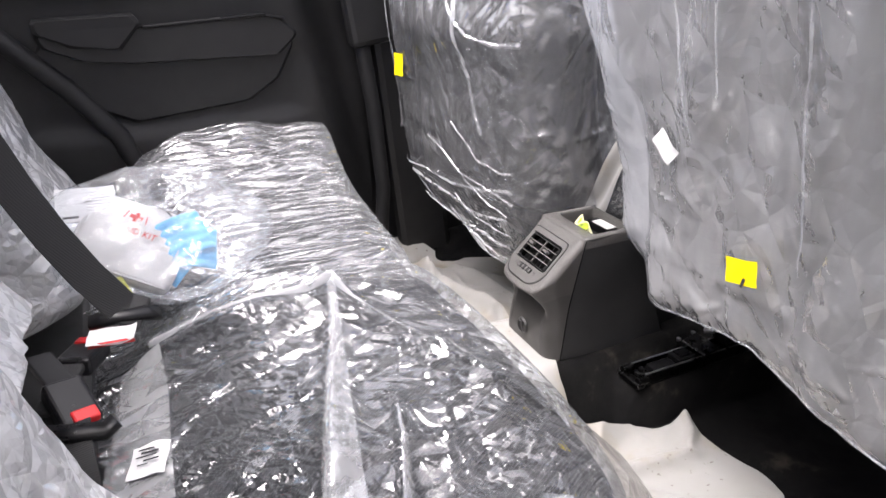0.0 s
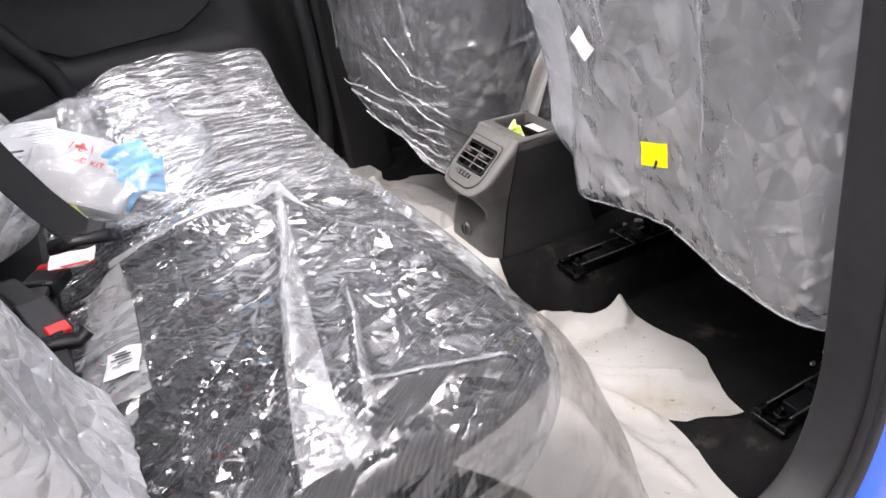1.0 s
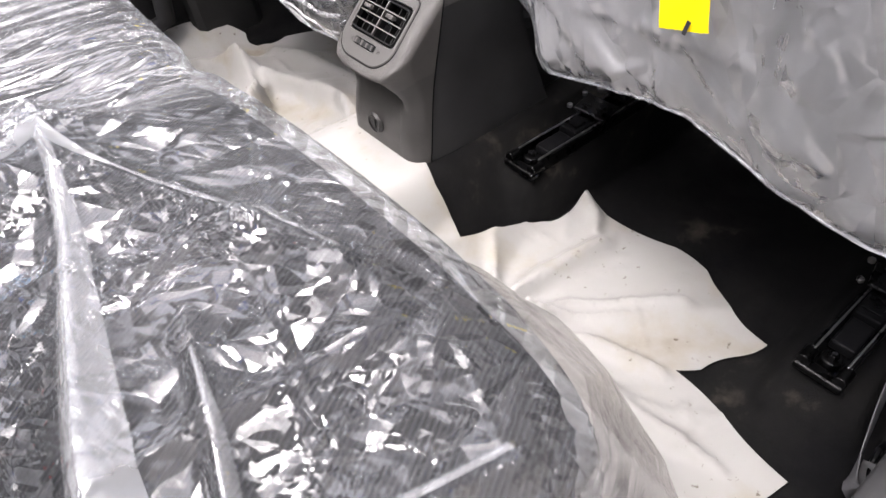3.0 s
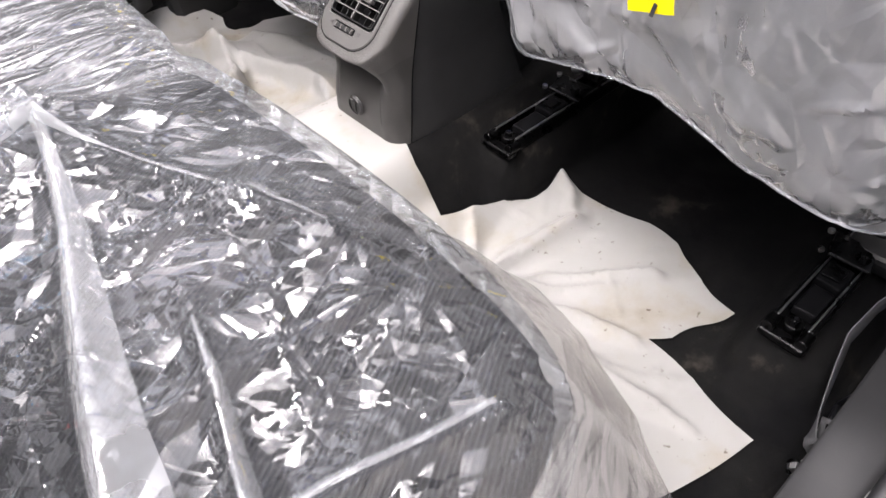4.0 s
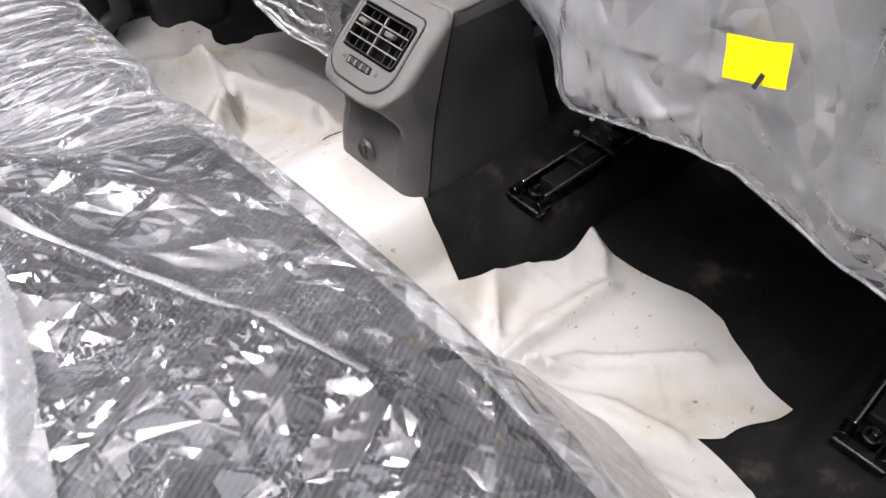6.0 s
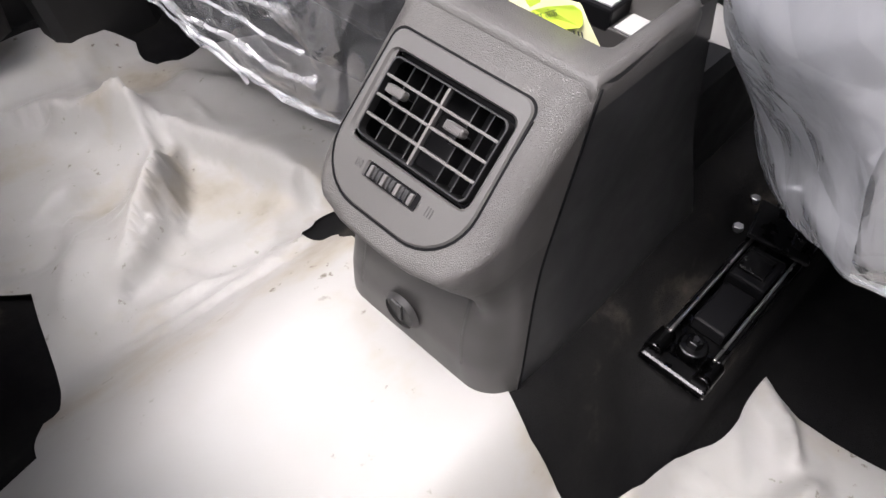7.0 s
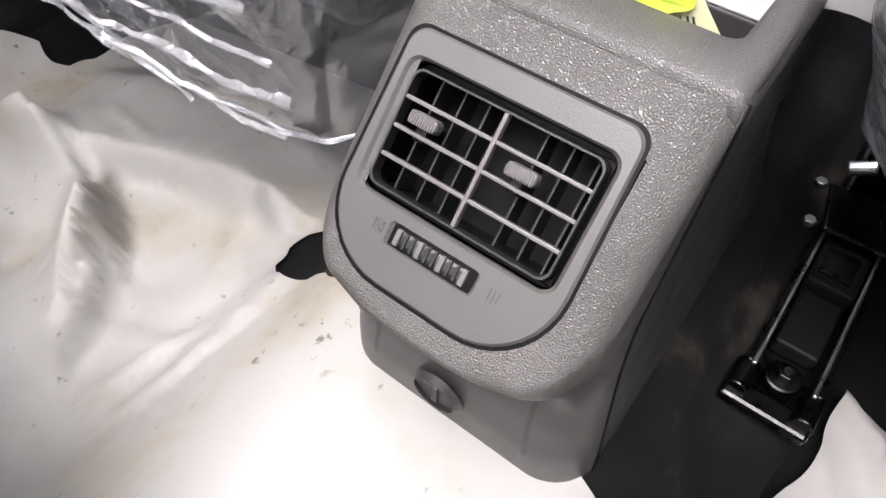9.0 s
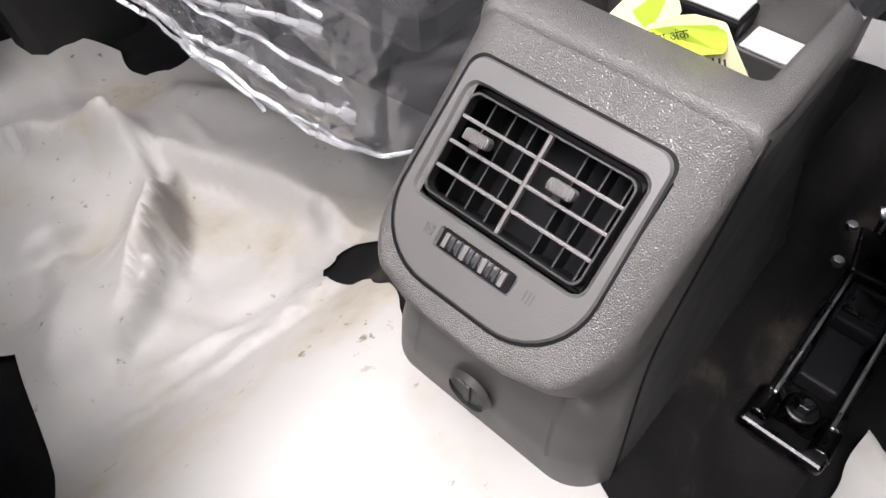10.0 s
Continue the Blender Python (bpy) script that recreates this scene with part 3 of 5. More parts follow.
# ---- white floor sheet ----
def make_floor_sheet():
    outline = [(-0.004, -0.165), (0.065, -0.184), (0.135, -0.200), (0.188, -0.211), (0.232, -0.208), (0.234, -0.279), (0.253, -0.367), (0.245, -0.427),
               (0.2, -0.498), (0.188, -0.558), (0.139, -0.539), (0.09, -0.522), (0.066, -0.501), (0.054, -0.578), (0.032, -0.676), (-0.092, -0.647), (-0.166, -0.618), (-0.34, -0.60),
               (-0.36, -0.2), (-0.34, 0.10), (-0.255, 0.131), (-0.244, 0.196), (-0.229, 0.203), (-0.19, 0.371), (-0.29, 0.47), (-0.33, 0.745),
               (0.0, 0.745), (0.045, 0.738), (0.070, 0.722), (0.112, 0.690), (0.105, 0.660), (0.112, 0.640), (0.138, 0.628), (0.18, 0.635), (0.26, 0.60), (0.30, 0.30),
               (0.16, 0.200), (0.102, 0.212), (0.093, 0.236), (0.072, 0.242), (0.050, 0.236), (0.032, 0.200), (0.034, 0.172), (0.043, 0.158), (0.040, 0.132), (0.020, 0.100), (0.0, 0.074), (-0.008, 0.01), (0.0, -0.061), (0.009, -0.074), (-0.002, -0.111)]
    pts, n = [], len(outline)
    for i in range(n):
        a, b = Vector(outline[i]), Vector(outline[(i + 1) % n])
        k = max(1, int((b - a).length / 0.007))
        bend = Vector((b - a).orthogonal()).normalized() if (b - a).length > 0 else Vector((0, 0))
        for j in range(k):
            t = j / k
            pts.append(a.lerp(b, t) + bend * 0.004 * math.sin(t * math.pi) * math.sin(i * 2.3))
    edge = len(pts)
    rng = random.Random(7)
    inner = [Vector((x + rng.uniform(-0.0012, 0.0012), y + rng.uniform(-0.0012, 0.0012))) for x in np.arange(-0.37, 0.31, 0.0065) for y in np.arange(-0.69, 0.76, 0.0065)]
    edges = [(i, (i + 1) % edge) for i in range(edge)]
    v2, _, faces, _, _, _ = geometry.delaunay_2d_cdt(pts + inner, edges, [], 1, 1e-6)
    xy = np.array([tuple(v) for v in v2])
    x, y = xy[:, 0], xy[:, 1]
    flat = np.stack([x, y, 0 * x], 1)
    a = np.abs(y - MID)
    drape = FLOOR + 0.122 * (1 - step(0.030, 0.270, a)) + 0.05 * step(0.66, 0.76, y)
    drape = drape + 0.02 * np.exp(-((x + 0.30) / 0.10) ** 2)
    # fan of folds from the pinch in the right footwell
    px, py = -0.045, -0.275
    ang, rad = np.arctan2(y - py, x - px), np.hypot(x - px, y - py)
    right = step(-0.14, -0.22, y)
    fan = (1 - np.abs(np.sin(ang * 4.2 + 1.2 * waves(flat, 3.0, 11, 2)))) ** 2.2
    z = drape + right * fan * 0.032 * np.exp(-rad / 0.20) * step(0.0, 0.05, rad)
    z = z + right * 0.012 * np.exp(-rad / 0.05)
    # long soft folds across the left footwell and down the tunnel: steep on one side, slow on the other
    left = step(0.10, 0.20, y)

    def fold(points, h, near, far):
        out = np.zeros(len(x))
        for (ax, ay), (bx, by) in zip(points, points[1:]):
            dx, dy = bx - ax, by - ay
            n = math.hypot(dx, dy)
            t = ((x - ax) * dx + (y - ay) * dy) / (n * n)
            side = ((x - ax) * dy - (y - ay) * dx) / n
            off = np.hypot(side, np.maximum(np.maximum(-t, t - 1), 0) * n)
            out = np.maximum(out, np.exp(-(off / np.where(side > 0, far, near)) ** 1.5))
        return h * out

    for points, h, near, far in (
            (((-0.04, 0.60), (0.024, 0.515), (0.077, 0.395), (0.090, 0.300)), 0.030, 0.075, 0.018),
            (((0.018, 0.512), (0.004, 0.455), (-0.012, 0.405), (-0.050, 0.372)), 0.026, 0.012, 0.045),
            (((-0.012, 0.405), (-0.060, 0.350), (-0.10, 0.318)), 0.018, 0.012, 0.030),
            (((0.030, 0.470), (0.012, 0.420), (-0.02, 0.370)), 0.012, 0.012, 0.020),
            (((-0.10, 0.47), (-0.13, 0.38), (-0.17, 0.33)), 0.014, 0.03, 0.03),
            (((0.036, 0.160), (-0.02, 0.140), (-0.10, 0.135), (-0.20, 0.13)), 0.010, 0.022, 0.030),
            (((0.020, 0.115), (-0.06, 0.088), (-0.17, 0.060)), 0.013, 0.020, 0.020),
            (((0.00, 0.06), (-0.08, 0.03), (-0.18, -0.01)), 0.009, 0.022, 0.020),
            (((0.03, 0.205), (-0.06, 0.21), (-0.19, 0.19)), 0.012, 0.020, 0.026),
            (((0.055, 0.290), (0.00, 0.265), (-0.12, 0.25)), 0.008, 0.030, 0.030),
            (((0.12, 0.56), (0.17, 0.42), (0.17, 0.30)), 0.012, 0.04, 0.025),
            (((-0.01, -0.09), (-0.10, -0.10), (-0.20, -0.12)), 0.008, 0.03, 0.03),
            (((0.225, -0.212), (0.215, -0.245), (0.19, -0.262)), 0.012, 0.010, 0.010),
            (((-0.03, -0.275), (0.06, -0.262), (0.17, -0.285)), 0.010, 0.012, 0.016),
            (((-0.03, -0.30), (0.05, -0.335), (0.16, -0.44)), 0.011, 0.009, 0.014),
            (((-0.03, -0.32), (0.02, -0.39), (0.05, -0.49)), 0.010, 0.008, 0.014),
            (((-0.04, -0.34), (-0.03, -0.44), (-0.01, -0.62)), 0.010, 0.010, 0.016)):
        z = z + 1.7 * fold(points, h, near, far)
    z = z + 0.004 * waves(flat, (7, 5, 1), 21, 2) * (0.4 + 0.6 * left)
    z = z + crumple(x, y, 25, ((0.17, 0.060, 0.014, 0), (0.075, 0.032, 0.0050, 0.35))) * (0.60 + 0.40 * left)
    z = z + straight_folds(x, y, 27, 16, ((-0.25, 0.2), (0.1, 0.7)), (0.03, 0.10), (0.008, 0.016), 0.006, (60, 40))
    z = z + straight_folds(x, y, 29, 34, ((-0.3, 0.02), (-0.16, 0.26)), (0.05, 0.17), (0.006, 0.014), 0.007, (176, 24))
    z = z + straight_folds(x, y, 31, 22, ((-0.05, 0.2), (-0.62, -0.2)), (0.05, 0.15), (0.006, 0.012), 0.005, (140, 30))
    z = z + 0.004 * (1 - step(0.0, 0.05, np.abs(x - 0.237) + np.abs(y + 0.204)))
    z = drape + (z - drape) * (0.2 + 0.8 * step(-0.24, -0.15, x))
    z = np.maximum(z, carpet_height(x, y) + 0.0045)
    ob = mesh_ob("floor_sheet", np.stack([x, y, z], 1), faces, MAT_SHEET)
    tagged(ob, "creased dirty white protective sheet on the footwell carpet", "floor cover")


make_floor_sheet()


# ---- rear seat ----
def rounded_block(cx, cy, hx, hy, hz, nx, ny, nz, p):
    """Top, front, left and right of a soft block, as unit directions and points; welded."""
    seen, verts, faces = {}, [], []

    def vid(q):
        key = tuple(round(c, 5) for c in q)
        if key not in seen:
            seen[key] = len(verts)
            verts.append(q)
        return seen[key]

    def side(fn, n, m):
        for i in range(n):
            for j in range(m):
                faces.append(tuple(vid(fn(*uv)) for uv in ((i / n, j / m), ((i + 1) / n, j / m), ((i + 1) / n, (j + 1) / m), (i / n, (j + 1) / m))))

    side(lambda u, v: (2 * u - 1, 2 * v - 1, 1.0), nx, ny)
    side(lambda u, v: (1.0, 2 * v - 1, 1 - 2 * u), nz, ny)
    side(lambda u, v: (2 * u - 1, -1.0, 1 - 2 * v), nx, nz)
    side(lambda u, v: (2 * u - 1, 1.0, 1 - 2 * v), nx, nz)
    q = np.array(verts)
    norm = (np.abs(q) ** p).sum(1) ** (1 / p)
    q = q / norm[:, None]
    g = np.sign(q) * np.abs(q) ** (p - 1) / np.array([hx, hy, hz])
    g = g / np.linalg.norm(g, axis=1)[:, None]
    return np.stack([cx + hx * q[:, 0], cy + hy * q[:, 1], 0.02 + hz * q[:, 2]], 1), g, faces


def cushion_top(pts):
    """Lift or lower the block's top to the cushion's line: high at the front, low at the back."""
    x, y, z = pts[:, 0], pts[:, 1], pts[:, 2]
    up = step(0.0, 0.30, z)
    z = z + up * (-0.075 * step(-0.50, -0.74, x) + 0.008 * np.cos((y + 0.30) * 9))
    z = z - up * 0.012 * np.exp(-(y / 0.035) ** 2)
    pts[:, 2] = z
    return pts


def tuck_front(pts, edge, level):
    """The front face falls back under the overhanging top edge."""
    line = edge - np.clip(level - pts[:, 2], 0.0, 0.16) * 0.75
    pts[:, 0] = np.minimum(pts[:, 0], line)
    return pts


rear_seat = empty("rear_seat", "dark ribbed cloth rear bench seat under clear film", "car seat")
pts, nor, fc = rounded_block(-0.515, 0.0, 0.284, 0.610, 0.318, 60, 110, 30, 12)
mesh_ob("cushion", tuck_front(cushion_top(pts), -0.247, 0.315), fc, MAT_CLOTH, rear_seat, "dark grey ribbed cloth cushion")


def make_cushion_film():
    pts, nor, fc = rounded_block(-0.515, 0.0, 0.297, 0.625, 0.326, 170, 340, 80, 10)
    pts = cushion_top(pts)
    x, y, z = pts[:, 0].copy(), pts[:, 1].copy(), pts[:, 2].copy()
    left = step(-0.10, -0.02, y + 0.25 * (x + 0.45))
    u, v = x - z, y - 0.6 * z * np.sign(y)
    fine = crumple(u, v, 41, ((0.16, 0.034, 0.0060, 0), (0.08, 0.018, 0.0024, 0.15)), 7)
    fine = fine + straight_folds(u, v, 47, 60, ((-1.2, -0.2), (-0.2, 0.8)), (0.03, 0.12), (0.006, 0.012), 0.010, (0, 14))
    bold = crumple(u, v, 51, ((0.14, 0.07, 0.0060, 0),), 62)
    bold = bold + straight_folds(u, v, 57, 110, ((-1.2, -0.2), (-0.9, 0.1)), (0.03, 0.14), (0.004, 0.008), 0.005)
    taut = 1 - 0.85 * step(0.12, 0.5, np.maximum(nor[:, 0], np.abs(nor[:, 1])))
    d = (fine * left + 0.6 * bold * (1 - left) + 0.004 * waves(pts, 5.0, 61, 1)) * taut
    top = step(0.20, 0.31, z)
    # loose, puffed film at the far end
    d = d + 0.010 * step(0.16, 0.5, y) * step(0.3, 0.8, nor[:, 0])
    d = d + 0.13 * step(0.2, 0.9, nor[:, 2]) * np.exp(-((y - 0.53) / 0.12) ** 2) * step(-0.82, -0.6, x) * step(0.15, 0.30, z) * (0.75 + 0.25 * waves(pts, 7.0, 66, 2))
    d = d + top * 0.040 * ridge(x, y, -0.675, -0.066, -0.436, -0.162, 0.024)
    d = d + top * 0.034 * ridge(x, y, -0.436, -0.162, -0.328, -0.418, 0.022)
    d = d + top * 0.018 * ridge(x, y, -0.447, -0.20, -0.541, -0.488, 0.014)
    d = d + top * 0.014 * ridge(x, y, -0.43, -0.38, -0.482, -0.528, 0.010)
    d = d + top * 0.016 * ridge(x, y, -0.325, -0.576, -0.49, -0.545, 0.010)
    d = d + top * 0.020 * ridge(x, y, -0.674, 0.02, -0.426, -0.04, 0.02)
    d = d + top * 0.016 * ridge(x, y, -0.426, -0.04, -0.33, -0.19, 0.02)
    d = d + top * 0.010 * ridge(x, y, -0.47, -0.30, -0.31, -0.36, 0.008) + top * 0.010 * ridge(x, y, -0.52, -0.45, -0.33, -0.47, 0.008)
    # the skirt hangs out and flutters low down
    low = step(0.18, 0.0, z)
    d = d + low * (0.004 + 0.006 * waves(np.stack([x, y, 0 * z], 1), 11.0, 71, 2))
    pts = tuck_front(pts + nor * np.maximum(d + 0.010, 0.0)[:, None], -0.238, 0.340)
    keep = z > -0.02
    covers = []
    for far, mat, label in ((True, FILM_FAR, "finely wrinkled clear plastic cover over the far cushion"), (False, FILM_CUSHION, "crumpled clear plastic cover over the near rear cushion")):
        fc2 = [f for f in fc if keep[list(f)].all() and ((y[f[0]] + 0.25 * (x[f[0]] + 0.45)) > -0.06 and nor[f[0], 0] < 0.75) == far]
        used = sorted({i for f in fc2 for i in f})
        ren = {o: k for k, o in enumerate(used)}
        cover = mesh_ob("seat_cover", pts[used], [tuple(ren[i] for i in f) for f in fc2], mat)
        cover.data.set_sharp_from_angle(angle=radians(10))
        covers.append(tagged(cover, label, "plastic cover", "rear cushion covers"))

    tops = pts[(nor[:, 2] > 0.5)]

    def over(px, py):
        d2 = (tops[:, 0] - px) ** 2 + (tops[:, 1] - py) ** 2
        k = np.argpartition(d2, 5)[:5]
        w = 1 / (d2[k] + 1e-6)
        return float((tops[k, 2] * w).sum() / w.sum())

    # doubled strips of film that lie as milky folds
    def fold(line, w0, w1, mat=FILM_FOLD):
        n, m, verts = 44, 7, []
        for i in range(n):
            u = i / (n - 1) * (len(line) - 1)
            k = min(int(u), len(line) - 2)
            a, b = Vector(line[k]), Vector(line[k + 1])
            c, d = a.lerp(b, u - k), (b - a).normalized()
            w = w0 + (w1 - w0) * i / (n - 1)
            for j in range(m):
                q = c + Vector((-d.y, d.x)) * w * (j / (m - 1) - 0.5)
                verts.append((q.x, q.y, over(q.x, q.y) + 0.003 + 0.003 * math.sin(j / (m - 1) * math.pi)))
        mesh_ob("film_fold", verts, grid_faces(n, m), mat, covers[1], "milky doubled fold of film")

    fold([(-0.438, -0.170), (-0.462, -0.26), (-0.492, -0.36), (-0.520, -0.46), (-0.545, -0.56), (-0.550, -0.60)], 0.010, 0.060)
    fold([(-0.528, -0.50), (-0.522, -0.55), (-0.512, -0.605)], 0.006, 0.032)
    fold([(-0.440, -0.41), (-0.452, -0.46), (-0.470, -0.51), (-0.488, -0.57)], 0.004, 0.014)
    fold([(-0.675, -0.066), (-0.60, -0.092), (-0.52, -0.125), (-0.437, -0.165), (-0.37, -0.28), (-0.325, -0.41)], 0.012, 0.010, FILM_FLAP)
    fold([(-0.325, -0.576), (-0.38, -0.566), (-0.436, -0.552), (-0.49, -0.545)], 0.006, 0.010)
    fold([(-0.690, -0.075), (-0.694, -0.16), (-0.705, -0.25), (-0.715, -0.36)], 0.055, 0.080, FILM_FLAP)
    return over


cover_height = make_cushion_film()


def make_apron():
    """Loose milky film that runs out from the cushion's front corner over the floor sheet."""
    top = [(-0.262, -0.36, 0.325), (-0.246, -0.42, 0.335), (-0.246, -0.50, 0.338), (-0.250, -0.57, 0.335), (-0.285, -0.612, 0.325), (-0.36, -0.632, 0.31), (-0.44, -0.642, 0.30)]
    foot = [(-0.196, -0.38, 0.15), (-0.13, -0.39, 0.08), (-0.080, -0.43, 0.025), (-0.090, -0.50, 0.02), (-0.100, -0.60, 0.01), (-0.125, -0.68, 0.005), (-0.24, -0.70, 0.01)]
    n, m, verts = 120, 60, []
    for i in range(n):
        q = i / (n - 1) * (len(top) - 1)
        k = min(int(q), len(top) - 2)
        a, b = Vector(top[k]).lerp(Vector(top[k + 1]), q - k), Vector(foot[k]).lerp(Vector(foot[k + 1]), q - k)
        for j in range(m):
            w = j / (m - 1)
            p = a.lerp(b, w)
            verts.append((p.x + 0.022 * math.sin(w * math.pi), p.y, p.z + 0.02 * math.sin(w * math.pi)))
    p = np.array(verts)
    g = np.linspace(0, 1, n).repeat(m) * 0.6
    h = np.tile(np.linspace(0, 1, m), n) * 0.28
    p[:, 0] += crumple(g, h, 401, ((0.12, 0.20, 0.004, 0), (0.05, 0.07, 0.001, 0.3))) * np.minimum(1, h * 12)
    cover = mesh_ob("film_apron", p, grid_faces(n, m), FILM_APRON)
    tagged(cover, "milky loose film hanging from the cushion to the floor", "plastic film")


make_apron()


def make_backrest(y0, y1, x_low, z0, z1, seed, label, film_top=0.0, film_label="", film_span=None):
    """One section of the rear backrest, with a loose cover up to film_top."""
    def surf(ya, yb, za, zb, off, wrinkle, ny=44, nz=50):
        gz, gy = np.meshgrid(np.linspace(0, 1, nz), np.linspace(-1, 1, ny), indexing="ij")
        u, v = gy.ravel(), gz.ravel()
        y = (ya + yb) / 2 + ((yb - ya) / 2 + off) * u
        z = za - off + (zb - za + 2 * off) * v
        x = x_low - 0.30 * (z - 0.30) + off
        curl = 0.055 * np.clip((np.abs(u) - 0.78) / 0.22, 0, 1) ** 2 + 0.05 * np.clip((v - 0.90) / 0.10, 0, 1) ** 2 + 0.05 * np.clip((0.08 - v) / 0.08, 0, 1) ** 2
        p = np.stack([x - curl * 1.5, y, z], 1)
        if wrinkle:
            p[:, 0] += crumple(y, z, seed, ((0.05, 0.11, wrinkle, 0), (0.028, 0.045, wrinkle * 0.45, 0.3), (0.013, 0.018, wrinkle * 0.16, 0.4))) + 0.02 * step(0.3, 0.0, v)
            p[:, 2] += 0.012 * np.sin(y * 40) * step(0.7, 1.0, v)
        return p

    ny, nz = 44, 50
    body = surf(y0, y1, z0, z1, 0.0, 0.0)
    rear = body.copy()
    rear[:, 0] -= 0.10
    n = len(body)
    faces = grid_faces(nz, ny) + [tuple(i + n for i in f) for f in grid_faces(nz, ny)]
    loop = list(range(ny)) + [i * ny + ny - 1 for i in range(1, nz)] + [(nz - 1) * ny + j for j in range(ny - 2, -1, -1)] + [i * ny for i in range(nz - 2, 0, -1)]
    for a, b in zip(loop, loop[1:] + loop[:1]):
        faces.append((a, b, b + n, a + n))
    mesh_ob("backrest", np.concatenate([body, rear]), faces, MAT_CLOTH, rear_seat, label)
    if film_top:
        fa, fb, fz = film_span or (y0, y1, z0)
        cover = mesh_ob("seat_cover", surf(fa, fb, fz, film_top, 0.016, 0.010, 110, 120), grid_faces(120, 110), FILM_BACK)
        tagged(cover, film_label, "plastic cover")


make_backrest(-0.62, -0.385, -0.725, 0.34, 0.92, 81, "dark cloth side backrest", 0.575, "milky plastic cover slipped low on the side backrest")
make_backrest(-0.37, -0.005, -0.790, 0.34, 0.92, 85, "dark cloth centre backrest", 0.66, "milky torn plastic cover on the centre backrest", (-0.34, -0.07, 0.42))
make_backrest(0.02, 0.62, -0.775, 0.33, 0.92, 91, "dark cloth wide backrest", 0.90, "shiny crumpled plastic cover over the wide rear backrest")


# ---- front seats under film ----
def make_front_seat(seat_label, cover_label, mat_film, seed, left_edge, right_edge, back, hem, depth, top, loose):
    seat = empty("front_seat", seat_label, "car seat", "front seats")
    q = np.linspace(0, 1, 4001)[:-1]
    q = q ** 4 / (q ** 4 + (1 - q) ** 4)
    arc = np.concatenate([(k + q) * math.pi / 2 for k in range(4)] + [[2 * math.pi]])
    root = lambda q, e: np.sign(q) * np.abs(q) ** e
    way = np.concatenate([[0], np.cumsum(np.hypot(np.diff(0.1 * root(np.cos(arc), 0.55)), np.diff(0.25 * root(np.sin(arc), 0.45))))])

    def shell(off, lo, wrinkle, tuck, nt=120, nz=60):
        rows = []
        for i in range(nz):
            rows.append(i / (nz - 1))
        v, t = np.meshgrid(np.array(rows), np.interp(np.linspace(0, way[-1], nt, endpoint=False), way, arc), indexing="ij")
        v, t = v.ravel(), t.ravel()
        c, s = np.cos(t), np.sin(t)
        sq = lambda q, e: np.sign(q) * np.abs(q) ** e
        zz = lo + (top - lo) * v
        yl, yr = left_edge(zz) + off, right_edge(zz) - off
        cy, hy = (yl + yr) / 2, (yl - yr) / 2
        xb = back(zz, cy + hy * sq(s, 0.45)) - off
        x = xb + (depth / 2 + off) * (1 + sq(c, 0.55))
        y = cy + hy * sq(s, 0.45)
        z = zz + 0 * x
        bottom = np.clip(1 - v / 0.06, 0, 1)
        if tuck:
            h = hem(y)
            z = h + (top - h) * v
            x = x + bottom ** 2 * 0.012 * (c < 0.3)
            z = z + bottom ** 2 * 0.004
        p = np.stack([x, y, z], 1)
        if wrinkle:
            n = np.stack([c, s, 0 * c], 1)
            along = np.interp(t, arc, way)
            low = step(0.62, 0.36, z)
            d = wrinkle * crumple(along, z, seed, ((0.08, 0.30, 0.9, 0), (0.045, 0.14, 0.45, 0.2)))
            d = d + wrinkle * (0.25 + 0.75 * low) * crumple(along, z, seed + 5, ((0.12, 0.040, 0.7, 0.1), (0.060, 0.018, 0.45, 0.25), (0.034, 0.010, 0.25, 0.4)), 40)
            d = d + straight_folds(along, z, seed + 7, 70, ((0.0, 1.5), (0.2, 0.6)), (0.02, 0.10), (0.003, 0.008), 0.005)
            d = d + 0.4 * wrinkle * waves(p, (5, 9, 3), seed + 9, 2)
            d = np.maximum(d + loose(y, z), -0.003)
            p = p + n * d[:, None]
        return p

    nt, nz = 120, 60
    body = shell(-0.024, 0.30, 0, False)
    n = len(body)
    faces = grid_faces(nz, nt, True) + [tuple(range(nt)), tuple(range(n - nt, n))]
    mesh_ob("backrest", body, faces, MAT_VINYL, seat, "dark vinyl backrest")
    cover = mesh_ob("seat_cover", shell(0.010, 0.26, 0.0055, True, 340, 190), grid_faces(190, 340, True), mat_film)
    cover.data.set_sharp_from_angle(angle=radians(30))
    tagged(cover, cover_label, "plastic cover")
    ring = [tuple(v.co) for v in cover.data.vertices[:340]]
    tube(ring + ring[:1], 0.0022, FILM_FOLD, "hem", cover, "milky doubled hem", 6)
    return seat, cover


